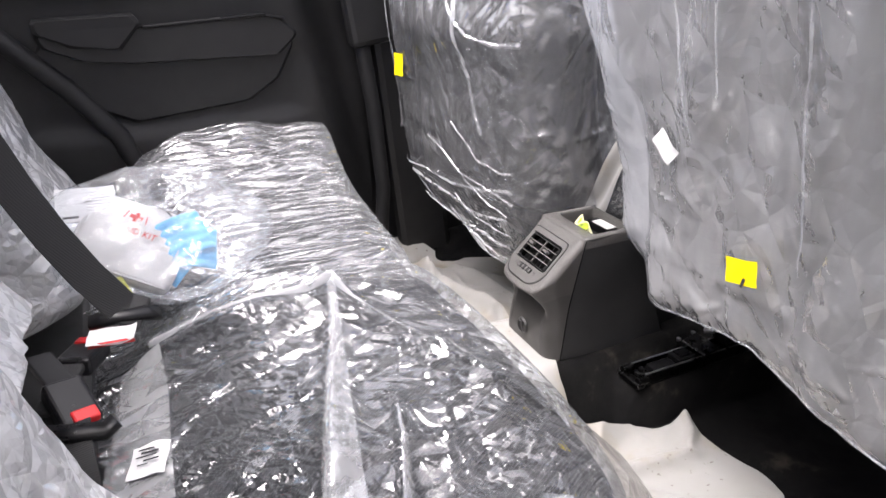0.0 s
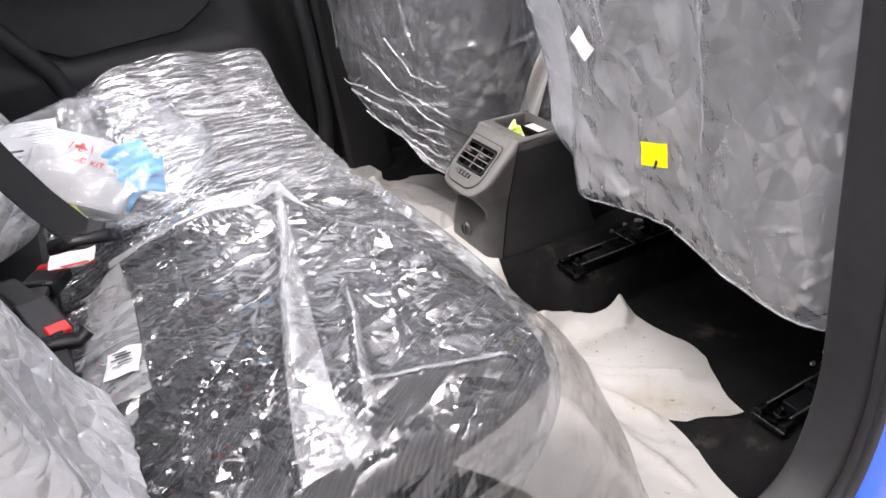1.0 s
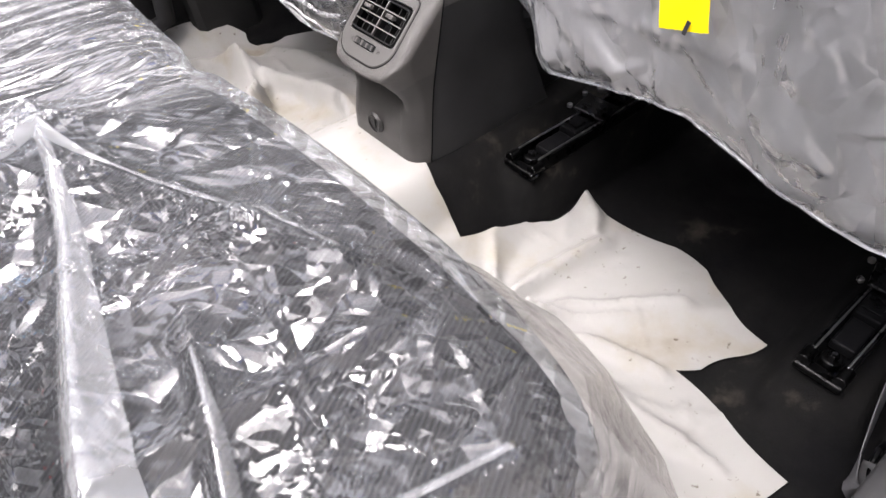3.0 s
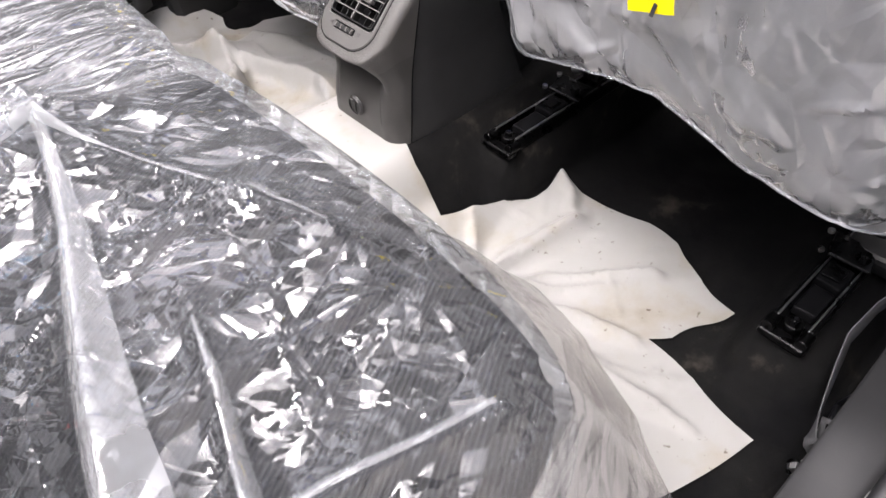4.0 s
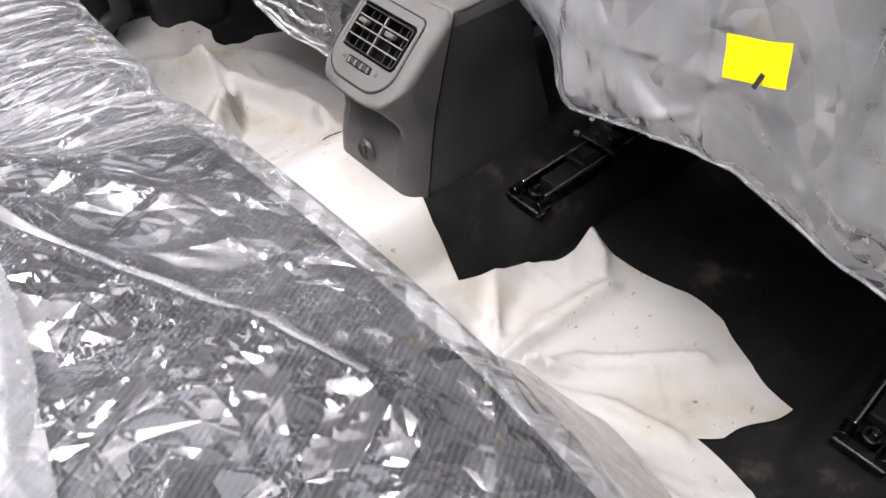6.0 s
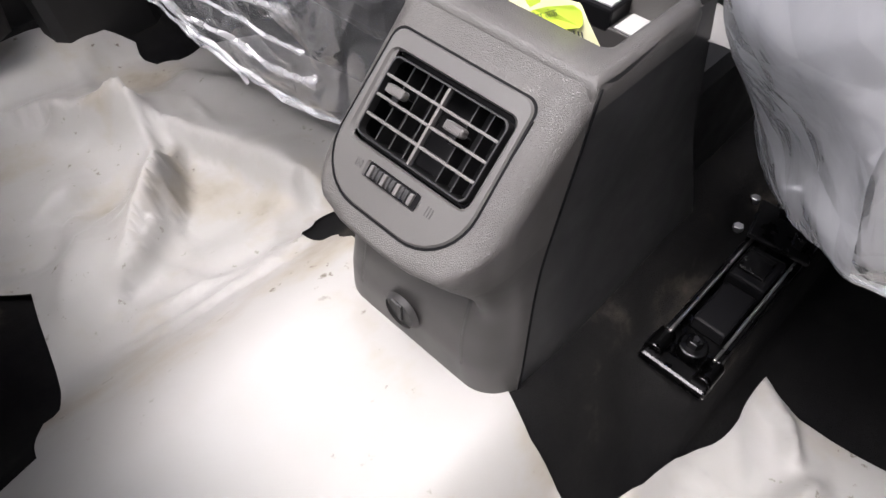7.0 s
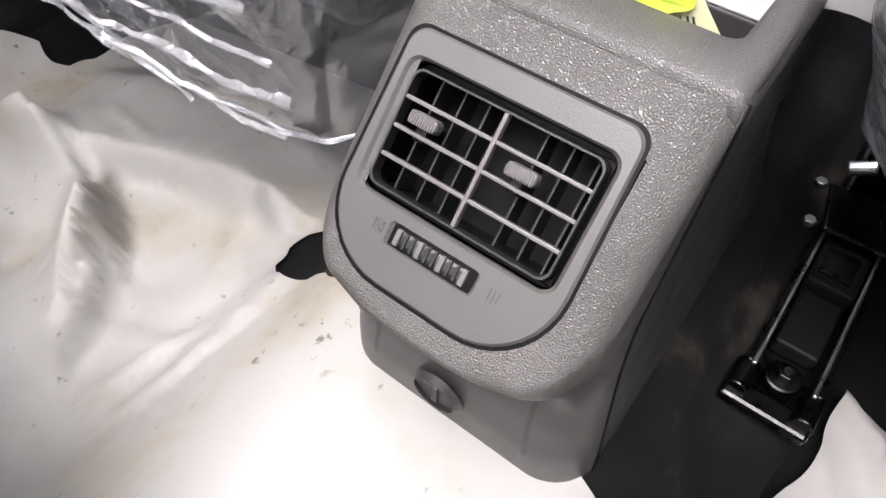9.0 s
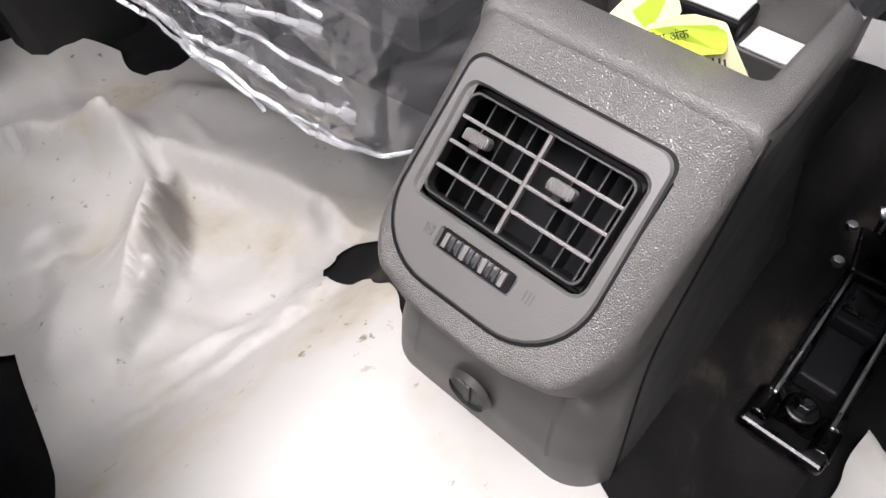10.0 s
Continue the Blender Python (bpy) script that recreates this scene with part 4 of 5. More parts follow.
right_seat, right_cover = make_front_seat(
    "dark cloth front seat wrapped in hazy film", "hazy plastic cover hanging over a front seat", FILM_RIGHT, 101,
    lambda z: -0.120 + 0.025 * step(0.262, 0.36, z) + 0.01 * step(0.36, 0.5, z) + 0.085 * step(0.50, 0.82, z), lambda z: -0.672 + 0 * z,
    lambda z, y: 0.110 - 0.12 * (z - 0.27) - 0.04 * step(0.5, 0.9, z) + 0.075 * step(-0.22, -0.12, y) * step(0.42, 0.30, z), lambda y: np.interp(y, (-0.68, -0.62, -0.57, -0.48, -0.40, -0.33, -0.25, -0.20, -0.14), (0.228, 0.230, 0.240, 0.262, 0.285, 0.280, 0.266, 0.258, 0.215)), 0.20, 1.0,
    lambda y, z: 0.012 * np.sin(y * 34 + 1.2 * np.sin(z * 9)) * step(0.35, 0.7, z))
left_seat, left_cover = make_front_seat(
    "dark cloth front seat wrapped in clear film", "clear shiny plastic cover over the far front seat", FILM_LEFT, 131,
    lambda z: 0.600 + 0 * z, lambda z: 0.112 + 0.02 * step(0.3, 0.6, z),
    lambda z, y: 0.065 - 0.085 * step(0.15, 0.60, y) - 0.10 * (z - 0.25) + 0.06 * step(0.17, 0.10, y), lambda y: 0.150 + 0.40 * np.clip(y - 0.20, 0, 1) + 0.03 * step(0.2, 0.1, y) + 0.008 * np.sin(y * 40), 0.26, 1.0,
    lambda y, z: 0.02 * np.exp(-((z - 0.66) / 0.05) ** 2) * step(0.55, 0.45, y))


def lay_folds(cover, lines, mat):
    """Doubled, milky folds of film lying on a seat cover's rear face; each line runs through (y, z)."""
    co = np.array([tuple(v.co) for v in cover.data.vertices])
    co = co[co[:, 0] < co[:, 0].min() + 0.14]
    for line, w0, w1 in lines:
        n, m, verts = 50, 6, []
        for i in range(n):
            q = i / (n - 1) * (len(line) - 1)
            k = min(int(q), len(line) - 2)
            a, b = Vector(line[k]), Vector(line[k + 1])
            c, d = a.lerp(b, q - k), (b - a).normalized()
            w = (w0 + (w1 - w0) * i / (n - 1)) * (0.42 + 0.2 * math.sin(i * 0.9) * math.sin(i * 0.37))
            for j in range(m):
                p = c + Vector((-d.y, d.x)) * w * (j / (m - 1) - 0.5)
                gap = (co[:, 1] - p.x) ** 2 + (co[:, 2] - p.y) ** 2 + 4 * np.clip(co[:, 0] - 0.14, 0, 1) ** 2
                near = np.argpartition(gap, 3)[:3]
                verts.append((float(co[near, 0].min()) - 0.008 - 0.003 * math.sin(j / (m - 1) * math.pi), p.x, p.y))
        mesh_ob("film_fold", verts, grid_faces(n, m), mat, cover, "milky doubled fold of film")


lay_folds(right_cover, (
    (((-0.262, 0.90), (-0.274, 0.725), (-0.300, 0.580)), 0.010, 0.003),
    (((-0.47, 0.90), (-0.472, 0.714), (-0.475, 0.579), (-0.478, 0.45)), 0.011, 0.003),
    (((-0.37, 0.90), (-0.355, 0.76), (-0.342, 0.65)), 0.008, 0.003)), FILM_FLAP)
# layered film down the seat's inner side
co, picked = [tuple(v.co) for v in right_cover.data.vertices], []
for face in right_cover.data.polygons:
    row, col = divmod(min(face.vertices), 340)
    if 72 <= col <= 127 and row < 140:
        picked.append(tuple(face.vertices))
keys = sorted({i for f in picked for i in f})
back_to = {o: k for k, o in enumerate(keys)}
mesh_ob("side_gusset", [(co[i][0] - 0.002, co[i][1] + 0.003, co[i][2]) for i in keys], [tuple(back_to[i] for i in f) for f in picked], FILM_GUSSET, right_cover, "milky layered film down the side")

lay_folds(left_cover, (
    (((0.560, 0.90), (0.557, 0.70), (0.575, 0.541), (0.58, 0.40)), 0.030, 0.040),
    (((0.30, 0.78), (0.283, 0.688), (0.277, 0.59), (0.262, 0.50), (0.242, 0.456)), 0.034, 0.012),
    (((0.33, 0.76), (0.300, 0.700), (0.247, 0.655), (0.18, 0.645), (0.13, 0.650)), 0.012, 0.022),
    (((0.57, 0.325), (0.45, 0.334), (0.36, 0.318), (0.26, 0.33), (0.14, 0.36)), 0.012, 0.020),
    (((0.50, 0.315), (0.371, 0.290), (0.26, 0.27), (0.16, 0.29)), 0.020, 0.016),
    (((0.42, 0.42), (0.32, 0.36), (0.22, 0.335), (0.14, 0.33)), 0.006, 0.018),
    (((0.36, 0.255), (0.28, 0.235), (0.20, 0.225), (0.14, 0.24)), 0.014, 0.020),
    (((0.33, 0.47), (0.26, 0.40), (0.19, 0.385), (0.14, 0.40)), 0.006, 0.012),
    (((0.30, 0.23), (0.24, 0.205), (0.19, 0.20), (0.15, 0.21)), 0.012, 0.012),
    (((0.34, 0.30), (0.27, 0.262), (0.20, 0.255), (0.15, 0.262)), 0.005, 0.009),
    (((0.46, 0.27), (0.38, 0.245), (0.30, 0.225), (0.24, 0.19)), 0.006, 0.010),
    (((0.30, 0.345), (0.22, 0.305), (0.16, 0.30)), 0.004, 0.008)), FILM_FLAP)
part("cushion", box((0.50, 0.50, 0.12), (0.44, -0.40, 0.39), (0, -4, 0), 0.04, 4), MAT_CLOTH, right_seat)
part("seat_pan", box((0.46, 0.42, 0.06), (0.44, -0.395, 0.315), (0, -4, 0), 0.02), MAT_SIDE, right_seat)
part("cushion", box((0.48, 0.46, 0.12), (0.36, 0.41, 0.30), (0, -4, 0), 0.04, 4), MAT_CLOTH, left_seat)
part("seat_pan", box((0.44, 0.40, 0.06), (0.38, 0.41, 0.215), (0, -4, 0), 0.02), MAT_SIDE, left_seat)


# ---- seat rails ----
def make_rail(y, z, x0, x1, tilt, label):
    rail = empty("seat_rail", label, "seat rail", "front seat rails")
    m = pose(x0, y, z, 0, -tilt, 0)
    n = x1 - x0

    def put(name, bm, mat, text=""):
        bm.transform(m)
        return part(name, bm, mat, rail, text)

    put("channel_base", box((n, 0.050, 0.004), (n / 2, 0, -0.008), bev=0.001), MAT_STEEL)
    for s in (-1, 1):
        put("channel_wall", box((n, 0.004, 0.020), (n / 2 + 0.012, s * 0.023, 0.002), bev=0.0012), MAT_STEEL)
        put("inner_lip", box((n, 0.0028, 0.003), (n / 2 + 0.010, s * 0.0200, 0.0125), bev=0.001), MAT_EDGE, "bright worn steel lip")
        put("end_curl", disc(0.008, 0.024, pose(0.004, s * 0.022, 0.002, 0, 90, 0), 18, 0.001), MAT_STEEL)
    put("end_plate", box((0.018, 0.060, 0.010), (-0.004, 0, -0.006), bev=0.003), MAT_STEEL)
    put("bolt", disc(0.0125, 0.012, pose(0.018, 0, 0.000), 24, 0.002), MAT_STEEL, "round black bolt")
    put("bolt_head", disc(0.0065, 0.008, pose(0.018, 0, 0.009), 6, 0.001), MAT_STEEL)
    put("bolt_socket", disc(0.003, 0.002, pose(0.018, 0, 0.0135), 6, 0), MAT_BLACK)
    put("slider", box((0.055, 0.030, 0.014), (0.068, 0, 0.000), bev=0.003), MAT_VENT)
    put("slider_block", box((0.045, 0.034, 0.020), (0.118, 0, 0.006), bev=0.003), MAT_VENT)
    put("lock_plate", box((0.026, 0.024, 0.003), (0.118, 0.002, 0.0175), bev=0.0008), MAT_STEEL)
    for bx, by in ((0.139, 0.034), (0.182, 0.040)):
        put("side_bolt", disc(0.0048, 0.006, pose(bx, by, 0.024), 6, 0.0008), MAT_EDGE, "bright zinc bolt")
    put("guide_pin", disc(0.003, 0.003, pose(0.120, 0.003, 0.0165), 12, 0.0005), MAT_EDGE, "bright steel pin")
    put("latch_plate", box((0.050, 0.056, 0.005), (0.165, 0.002, 0.022), (8, 0, 12), 0.002), MAT_STEEL)
    put("latch_bolt", disc(0.008, 0.012, pose(0.160, -0.014, 0.028), 6, 0.001), MAT_STEEL)
    put("latch_spring", disc(0.006, 0.020, pose(0.205, 0.020, 0.034, 70, 0, 20), 16, 0.001), MAT_EDGE, "bright steel latch spring")
    put("riser", box((0.16, 0.040, 0.09), (0.29, 0, 0.06), bev=0.01), MAT_STEEL)
    return rail


make_rail(-0.153, 0.074, 0.136, 0.62, 0, "black steel seat rail bolted beside the tunnel")
outer = make_rail(-0.634, 0.042, 0.140, 0.62, 0, "black steel seat rail bolted to the carpeted hump")
part("rail_cover", box((0.10, 0.070, 0.030), (0.365, -0.650, 0.055), (0, -6, 0), 0.008), MAT_SIDE, outer, "black plastic rail cover")


# ---- centre console ----
BODY = 0.0005


def make_console():
    con = empty("centre_console", "grey plastic rear console with air vent and open tray", "car console")
    zs_all = np.unique(np.concatenate([np.arange(0.060, 0.336, 0.004), np.arange(0.195, 0.30, 0.002), [0.2705, 0.3155, 0.3355]]).round(5))
    base_z, base_x = (0.06, 0.10, 0.135, 0.165, 0.19, 0.212, 0.24, 0.27, 0.30, 0.34), (-0.004, -0.0115, -0.0130, -0.0100, -0.0045, 0.001, 0.004, 0.008, 0.020, 0.060)

    def half(z):
        return 0.0705 + 0.0145 * (1 - step(0.08, 0.225, z))

    def seam(z):
        return 0.0615 - (0.3355 - z) * 0.2035

    def lip(y):
        """Height of the shroud's lower lip: a U that climbs towards both corners."""
        d = np.clip((np.abs(y) - 0.018) / 0.053, 0, 1)
        return 0.2365 + 0.040 * (1 - np.sqrt(1 - 0.94 * d * d))

    fine_z = np.arange(0.04, 0.36, 0.001)
    kernel = np.exp(-0.5 * (np.arange(-8, 9) / 2.2) ** 2)
    kernel /= kernel.sum()

    def front_line(y):
        """The front surface's x along fine_z at one distance from the middle."""
        base = np.interp(fine_z, base_z, base_x)
        face = fine_z - 0.2800
        top = float(lip(y))
        over = float(np.interp(top, base_z, base_x)) - (top - 0.2800)
        reach = 0.013 + 0.072 * float(step(0.030, 0.070, abs(y)))
        under = np.minimum(base - over * (1 - step(0.0, reach, top - fine_z)), base)
        x = np.where(fine_z >= top, np.minimum(face, base + 0.02), under)
        return np.convolve(np.pad(x, 8, mode="edge"), kernel, "valid")

    lines = {}

    def front_x(y, z):
        key = round(abs(y), 4)
        if key not in lines:
            lines[key] = front_line(key)
        return float(np.interp(z, fine_z, lines[key]))

    def section(z):
        """From the seam round the front to the other seam, at one height."""
        w, s = float(half(z)), seam(z)
        rc = 0.018 + 0.012 * float(1 - step(0.13, 0.26, z))
        rows = []
        for q in [1 - (1 - i / 16) ** 1.0 for i in range(17)]:
            t = q * math.pi / 2
            rows.append((None, w - rc + rc * math.cos(t), rc - rc * math.sin(t)))
        corner = []
        for _, y, back in rows:
            corner.append((min(front_x(y, z) + back, s - 0.002), y))
        side = [(corner[0][0] + (s - corner[0][0]) * (1 - i / 6), w) for i in range(6)]
        flat = [(front_x(q, z), q) for q in np.linspace(w - rc, 0.0508, 3)[1:]] if w - rc > 0.0512 else []
        mid = [(front_x(q, z), q) for q in (min(0.0502, w - rc - 0.001), 0.030, 0.012)]
        one = side + corner + flat + mid
        n_want = 6 + 17 + 2 + 3
        while len(one) < n_want:
            one.insert(23, one[23 - 1])
        return [(x, BODY + y, z) for x, y in one] + [(x, BODY - y, z) for x, y in reversed(one)]

    rows = [section(z) for z in zs_all]
    m = len(rows[0])
    flat = [p for r in rows for p in r]
    cover, shroud = [], []
    for i in range(len(rows) - 1):
        for j in range(m - 1):
            f = (i * m + j, i * m + j + 1, (i + 1) * m + j + 1, (i + 1) * m + j)
            z0, z1 = zs_all[i], zs_all[i + 1]
            if z0 >= 0.2704 and z1 <= 0.3156 and 25 <= j <= 29:
                continue
            yc = sum(abs(flat[k][1]) for k in f) / 4
            (cover if z1 < float(lip(yc)) - 0.012 - 0.020 * float(step(0.035, 0.07, yc)) else shroud).append(f)

    def piece(faces, name, mat, label):
        used = sorted({i for f in faces for i in f})
        ren = {o: n for n, o in enumerate(used)}
        ob = mesh_ob(name, [flat[i] for i in used], [tuple(ren[i] for i in f) for f in faces], mat, con, label)
        grain = ob.data.attributes.new("grain", "FLOAT", "POINT")
        for k, i in enumerate(used):
            x, y, z = flat[i]
            low = float(lip(y)) - 0.010
            edge = float(step(0.0705, 0.0665, abs(y - BODY))) + float(step(0.285, 0.325, z))
            grain.data[k].value = float(step(low - 0.012, low, z)) * min(1.0, edge)
        return ob

    piece(cover, "lower_cover", MAT_LOWER, "smooth charcoal lower cover")
    piece(shroud, "shroud", MAT_SHROUD, "leather-grained grey shroud")
    prof = [(z, 0) for z in np.linspace(0.06, 0.3355, 24)]

    # side panels forward of the seam
    for sgn in (-1, 1):
        zs = [0.02, 0.06] + [p[0] for p in prof]
        verts, cols = [], 9
        for z in zs:
            for k in range(cols):
                u = k / (cols - 1)
                x0 = seam(z) + 0.0012
                x1 = 0.185 + 0.10 * (0.3355 - z) / 0.3
                verts.append((x0 + (x1 - x0) * u, BODY + sgn * (half(z) - 0.0010 * (k == 0) - 0.004 * step(0.0, 1.0, u)), z))
        mesh_ob("side_panel", verts, grid_faces(len(zs), cols), MAT_CONSOLE_SIDE, con, "charcoal plastic side panel")
        tube([(seam(z) + 0.0004, BODY + sgn * (half(z) + 0.0001), z) for z in np.linspace(0.07, 0.334, 20)], 0.0011, MAT_VENT, "panel_seam", con, "", 6)

    # tray rim and well
    def rim_place(x, y, h):
        return (x, BODY + y, h)

    outer = round_poly([(0.0565, -0.0710), (0.178, -0.0690), (0.178, 0.0690), (0.0565, 0.0710)], [0.004, 0.018, 0.018, 0.004], 6)
    inner = round_poly([(0.088, -0.0545), (0.1715, -0.0545), (0.1715, 0.0545), (0.088, 0.0545)], 0.007, 6)
    ring_n = len(outer)
    verts, rows = [], 0
    cx, cy = 0.12, 0.0
    for grow, z in ((0.000, 0.318), (0.0, 0.330), (-0.0015, 0.3345), (-0.004, 0.3372), (-0.008, 0.3385)):
        for x, y in outer:
            d = math.hypot(x - cx, y - cy)
            verts.append((cx + (x - cx) * (1 + grow / d), BODY + cy + (y - cy) * (1 + grow / d), z))
        rows += 1
    for grow, z in ((0.004, 0.3385), (0.0015, 0.3375), (0.0, 0.334), (0.0, 0.282)):
        for x, y in inner:
            d = math.hypot(x - cx, y - cy)
            verts.append((cx + (x - cx) * (1 + grow / d), BODY + cy + (y - cy) * (1 + grow / d), z))
        rows += 1
    faces = grid_faces(rows, ring_n, True)
    rim = mesh_ob("tray_rim", verts, faces, MAT_SHROUD, con, "grained grey tray rim")
    rim.data.attributes.new("grain", "FLOAT", "POINT").data.foreach_set("value", [0.8] * len(verts))
    plate(inner, [], rim_place, 0.2805, 0.283, MAT_BASE, "tray_floor", con)
    part("front_block", box((0.40, 0.12, 0.20), (0.40, MID, 0.14), bev=0.02), MAT_SIDE, con)
    part("lever_boot", box((0.06, 0.05, 0.12), (0.27, MID - 0.02, 0.30), (0, 15, 0), 0.02, 4), MAT_SIDE, con, "black shift boot")

    # vent panel on the sloping face
    k = math.sqrt(0.5)
    ox, oz = 0.0425, 0.3225

    def on(y, s, h):
        return (ox - k * s - k * h, MID + y, oz - k * s + k * h)

    pan_out = round_poly([(-0.0535, 0.0), (0.0535, 0.0), (0.0570, 0.1055), (-0.0570, 0.1055)], [0.0085, 0.0085, 0.036, 0.036], 9)
    vent_hole = round_poly([(-0.0480, 0.0125), (0.0480, 0.0125), (0.0480, 0.0708), (-0.0480, 0.0708)], 0.0065, 5)
    slot = round_poly([(-0.0190, 0.0770), (0.0230, 0.0770), (0.0230, 0.0870), (-0.0190, 0.0870)], 0.002, 3)
    grow = lambda loop, d: [(u * (1 + d / 0.056), 0.053 + (v - 0.053) * (1 + d / 0.053)) for u, v in loop]
    plate(grow(pan_out, 0.0011), [grow(pan_out, -0.004)], on, -0.002, 0.0003, MAT_VENT, "panel_groove", con)
    panel = plate(pan_out, [vent_hole, slot], on, -0.003, 0.0016, MAT_PANEL, "vent_panel", con, "satin grey vent panel", 0.0018)

    def bar(name, y0, y1, s0, s1, h0, h1, mat, parent, bev=0.0005, label=""):
        bm = bmesh.new()
        bmesh.ops.create_cube(bm, size=1)
        for v in bm.verts:
            v.co = Vector(on(y0 + (y1 - y0) * (v.co.x + 0.5), s0 + (s1 - s0) * (v.co.y + 0.5), h0 + (h1 - h0) * (v.co.z + 0.5)))
        bmesh.ops.bevel(bm, geom=bm.edges[:], offset=bev, segments=2, affect="EDGES", profile=0.5)
        return part(name, bm, mat, parent, label)

    frame_in = round_poly([(-0.0446, 0.0160), (0.0446, 0.0160), (0.0446, 0.0674), (-0.0446, 0.0674)], 0.0050, 5)
    vent = plate(vent_hole, [frame_in], on, -0.012, -0.0065, MAT_VENT, "air_vent", con, "black framed air vent", 0.0008)
    inlay = [(u * 0.978, 0.0417 + (v - 0.0417) * 0.965) for u, v in frame_in]
    plate([(u * 1.006, 0.0417 + (v - 0.0417) * 1.008) for u, v in frame_in], [inlay], on, -0.0060, 0.0012, MAT_SIDE, "vent_frame", con, "black vent frame rim", 0.0003)
    # duct behind
    dv = [on(y, s, h) for h in (-0.004, -0.034) for y, s in ((-0.046, 0.0148), (0.046, 0.0148), (0.046, 0.0685), (-0.046, 0.0685))]
    mesh_ob("vent_duct", dv, [(0, 1, 5, 4), (1, 2, 6, 5), (2, 3, 7, 6), (3, 0, 4, 7), (4, 5, 6, 7)], MAT_VENT, con, "", False)
    for s in (0.0287, 0.0415, 0.0543):
        bar("louvre", -0.0440, 0.0440, s - 0.0009, s + 0.0009, -0.0035, 0.0006, MAT_LOUVRE, vent, 0.0004, "grey louvre")
    bar("divider", -0.0010, 0.0010, 0.0168, 0.0666, -0.0030, 0.0010, MAT_LOUVRE, vent, 0.0004, "grey divider")
    for y in (-0.0385, -0.0270, -0.0150, 0.0130, 0.0250, 0.0370):
        bar("fin", y - 0.0006, y + 0.0006, 0.0158, 0.0675, -0.026, -0.0115, MAT_SIDE, vent, 0.0003)
    for y in (-0.0170, 0.0300):
        knob = bar("knob", y - 0.0070, y + 0.0070, 0.0318, 0.0378, -0.003, 0.0052, MAT_LOUVRE, vent, 0.0018, "ribbed grey knob")
        for j in range(11):
            q = y - 0.0055 + 0.0011 * j
            bar("rib", q - 0.0003, q + 0.0003, 0.0322, 0.0374, 0.0050, 0.0056, MAT_LOUVRE, knob, 0.0001)
        bar("knob_stem", y - 0.001, y + 0.005, 0.036, 0.044, -0.020, -0.002, MAT_BLACK, vent, 0.001)
    # thumb wheel
    bar("wheel_well", -0.0192, 0.0232, 0.0768, 0.0872, -0.006, 0.0006, MAT_VENT, con)
    wheel = bar("thumb_wheel", -0.0165, 0.0205, 0.0782, 0.0858, -0.008, 0.0014, MAT_SIDE, con, 0.002, "ribbed thumb wheel")
    for j in range(10):
        y = -0.0145 + 0.0037 * j
        big = j in (0, 3, 6, 9)
        bar("rib", y - (0.0013 if big else 0.0008), y + (0.0013 if big else 0.0008), 0.0784, 0.0856, 0.0, 0.0030 if big else 0.0023, MAT_LOUVRE if big else MAT_SIDE, wheel, 0.0004)
    # moulded mark beside the wheel
    for j in range(3):
        bar("wheel_mark", -0.0315 + 0.002 * j, -0.0309 + 0.002 * j, 0.0790, 0.0850, 0.0014, 0.0019, MAT_BASE, panel, 0.0001, "moulded open-flow mark")
    for y0, y1, s0, s1 in ((0.0270, 0.0320, 0.0792, 0.0796), (0.0270, 0.0320, 0.0840, 0.0844), (0.0270, 0.0274, 0.0792, 0.0844), (0.0316, 0.0320, 0.0792, 0.0844)):
        bar("wheel_mark", y0, y1, s0, s1, 0.0014, 0.0019, MAT_BASE, panel, 0.0001, "moulded closed-flow mark")
    for a, b in (((0.0272, 0.0794), (0.0318, 0.0842)), ((0.0272, 0.0842), (0.0318, 0.0794))):
        tube([on(a[0], a[1], 0.0017), on(b[0], b[1], 0.0017)], 0.0002, MAT_BASE, "wheel_mark", panel, "", 6)

    # round cap in the lower cover
    m = pose(-0.0170, MID - 0.001, 0.141, 0, -90, 0)
    ringm = bmesh.new()
    bmesh.ops.create_cone(ringm, cap_ends=False, segments=36, radius1=0.0165, radius2=0.0135, depth=0.004, matrix=m)
    part("cap_ring", ringm, MAT_BASE, con, "", True)
    part("cap", disc(0.0135, 0.004, pose(-0.0150, MID - 0.001, 0.141, 0, -90, 0), 36, 0.0012), MAT_SIDE, con, "round black blanking cap")
    part("cap_bar", box((0.003, 0.0042, 0.018), (-0.0174, MID - 0.001, 0.141), (0, 0, 0), 0.001), MAT_SIDE, con)
    part("cap_lug", box((0.003, 0.010, 0.004), (-0.0172, MID + 0.004, 0.147), (20, 0, 0), 0.001), MAT_SIDE, con)
    return con


make_console()

# things in the tray
phone = empty("charging_pad", "black device with pale top lying in the tray", "device")
part("case", box((0.030, 0.062, 0.016), (0.1610, 0.0120, 0.3125), (0, 0, 2), 0.002), MAT_VENT, phone)
part("top_plate", box((0.022, 0.046, 0.0016), (0.1600, 0.0060, 0.3212), (0, 0, 2), 0.0006), MAT_PALE, phone, "pale grey top plate")
shelf = part("tray_shelf", box((0.026, 0.1060, 0.026), (0.1605, BODY, 0.2955), bev=0.001), MAT_BASE)
tagged(shelf, "raised dark plastic shelf inside the tray", "tray shelf")
# the shiny tray floor's reflection, put into the colour of a thin slab
tray_floor_sheen = part("tray_floor_sheen", box((0.022, 0.030, 0.0016), (0.1600, -0.0370, 0.3094), (0, 0, 0), 0.0006), MAT_PALE)
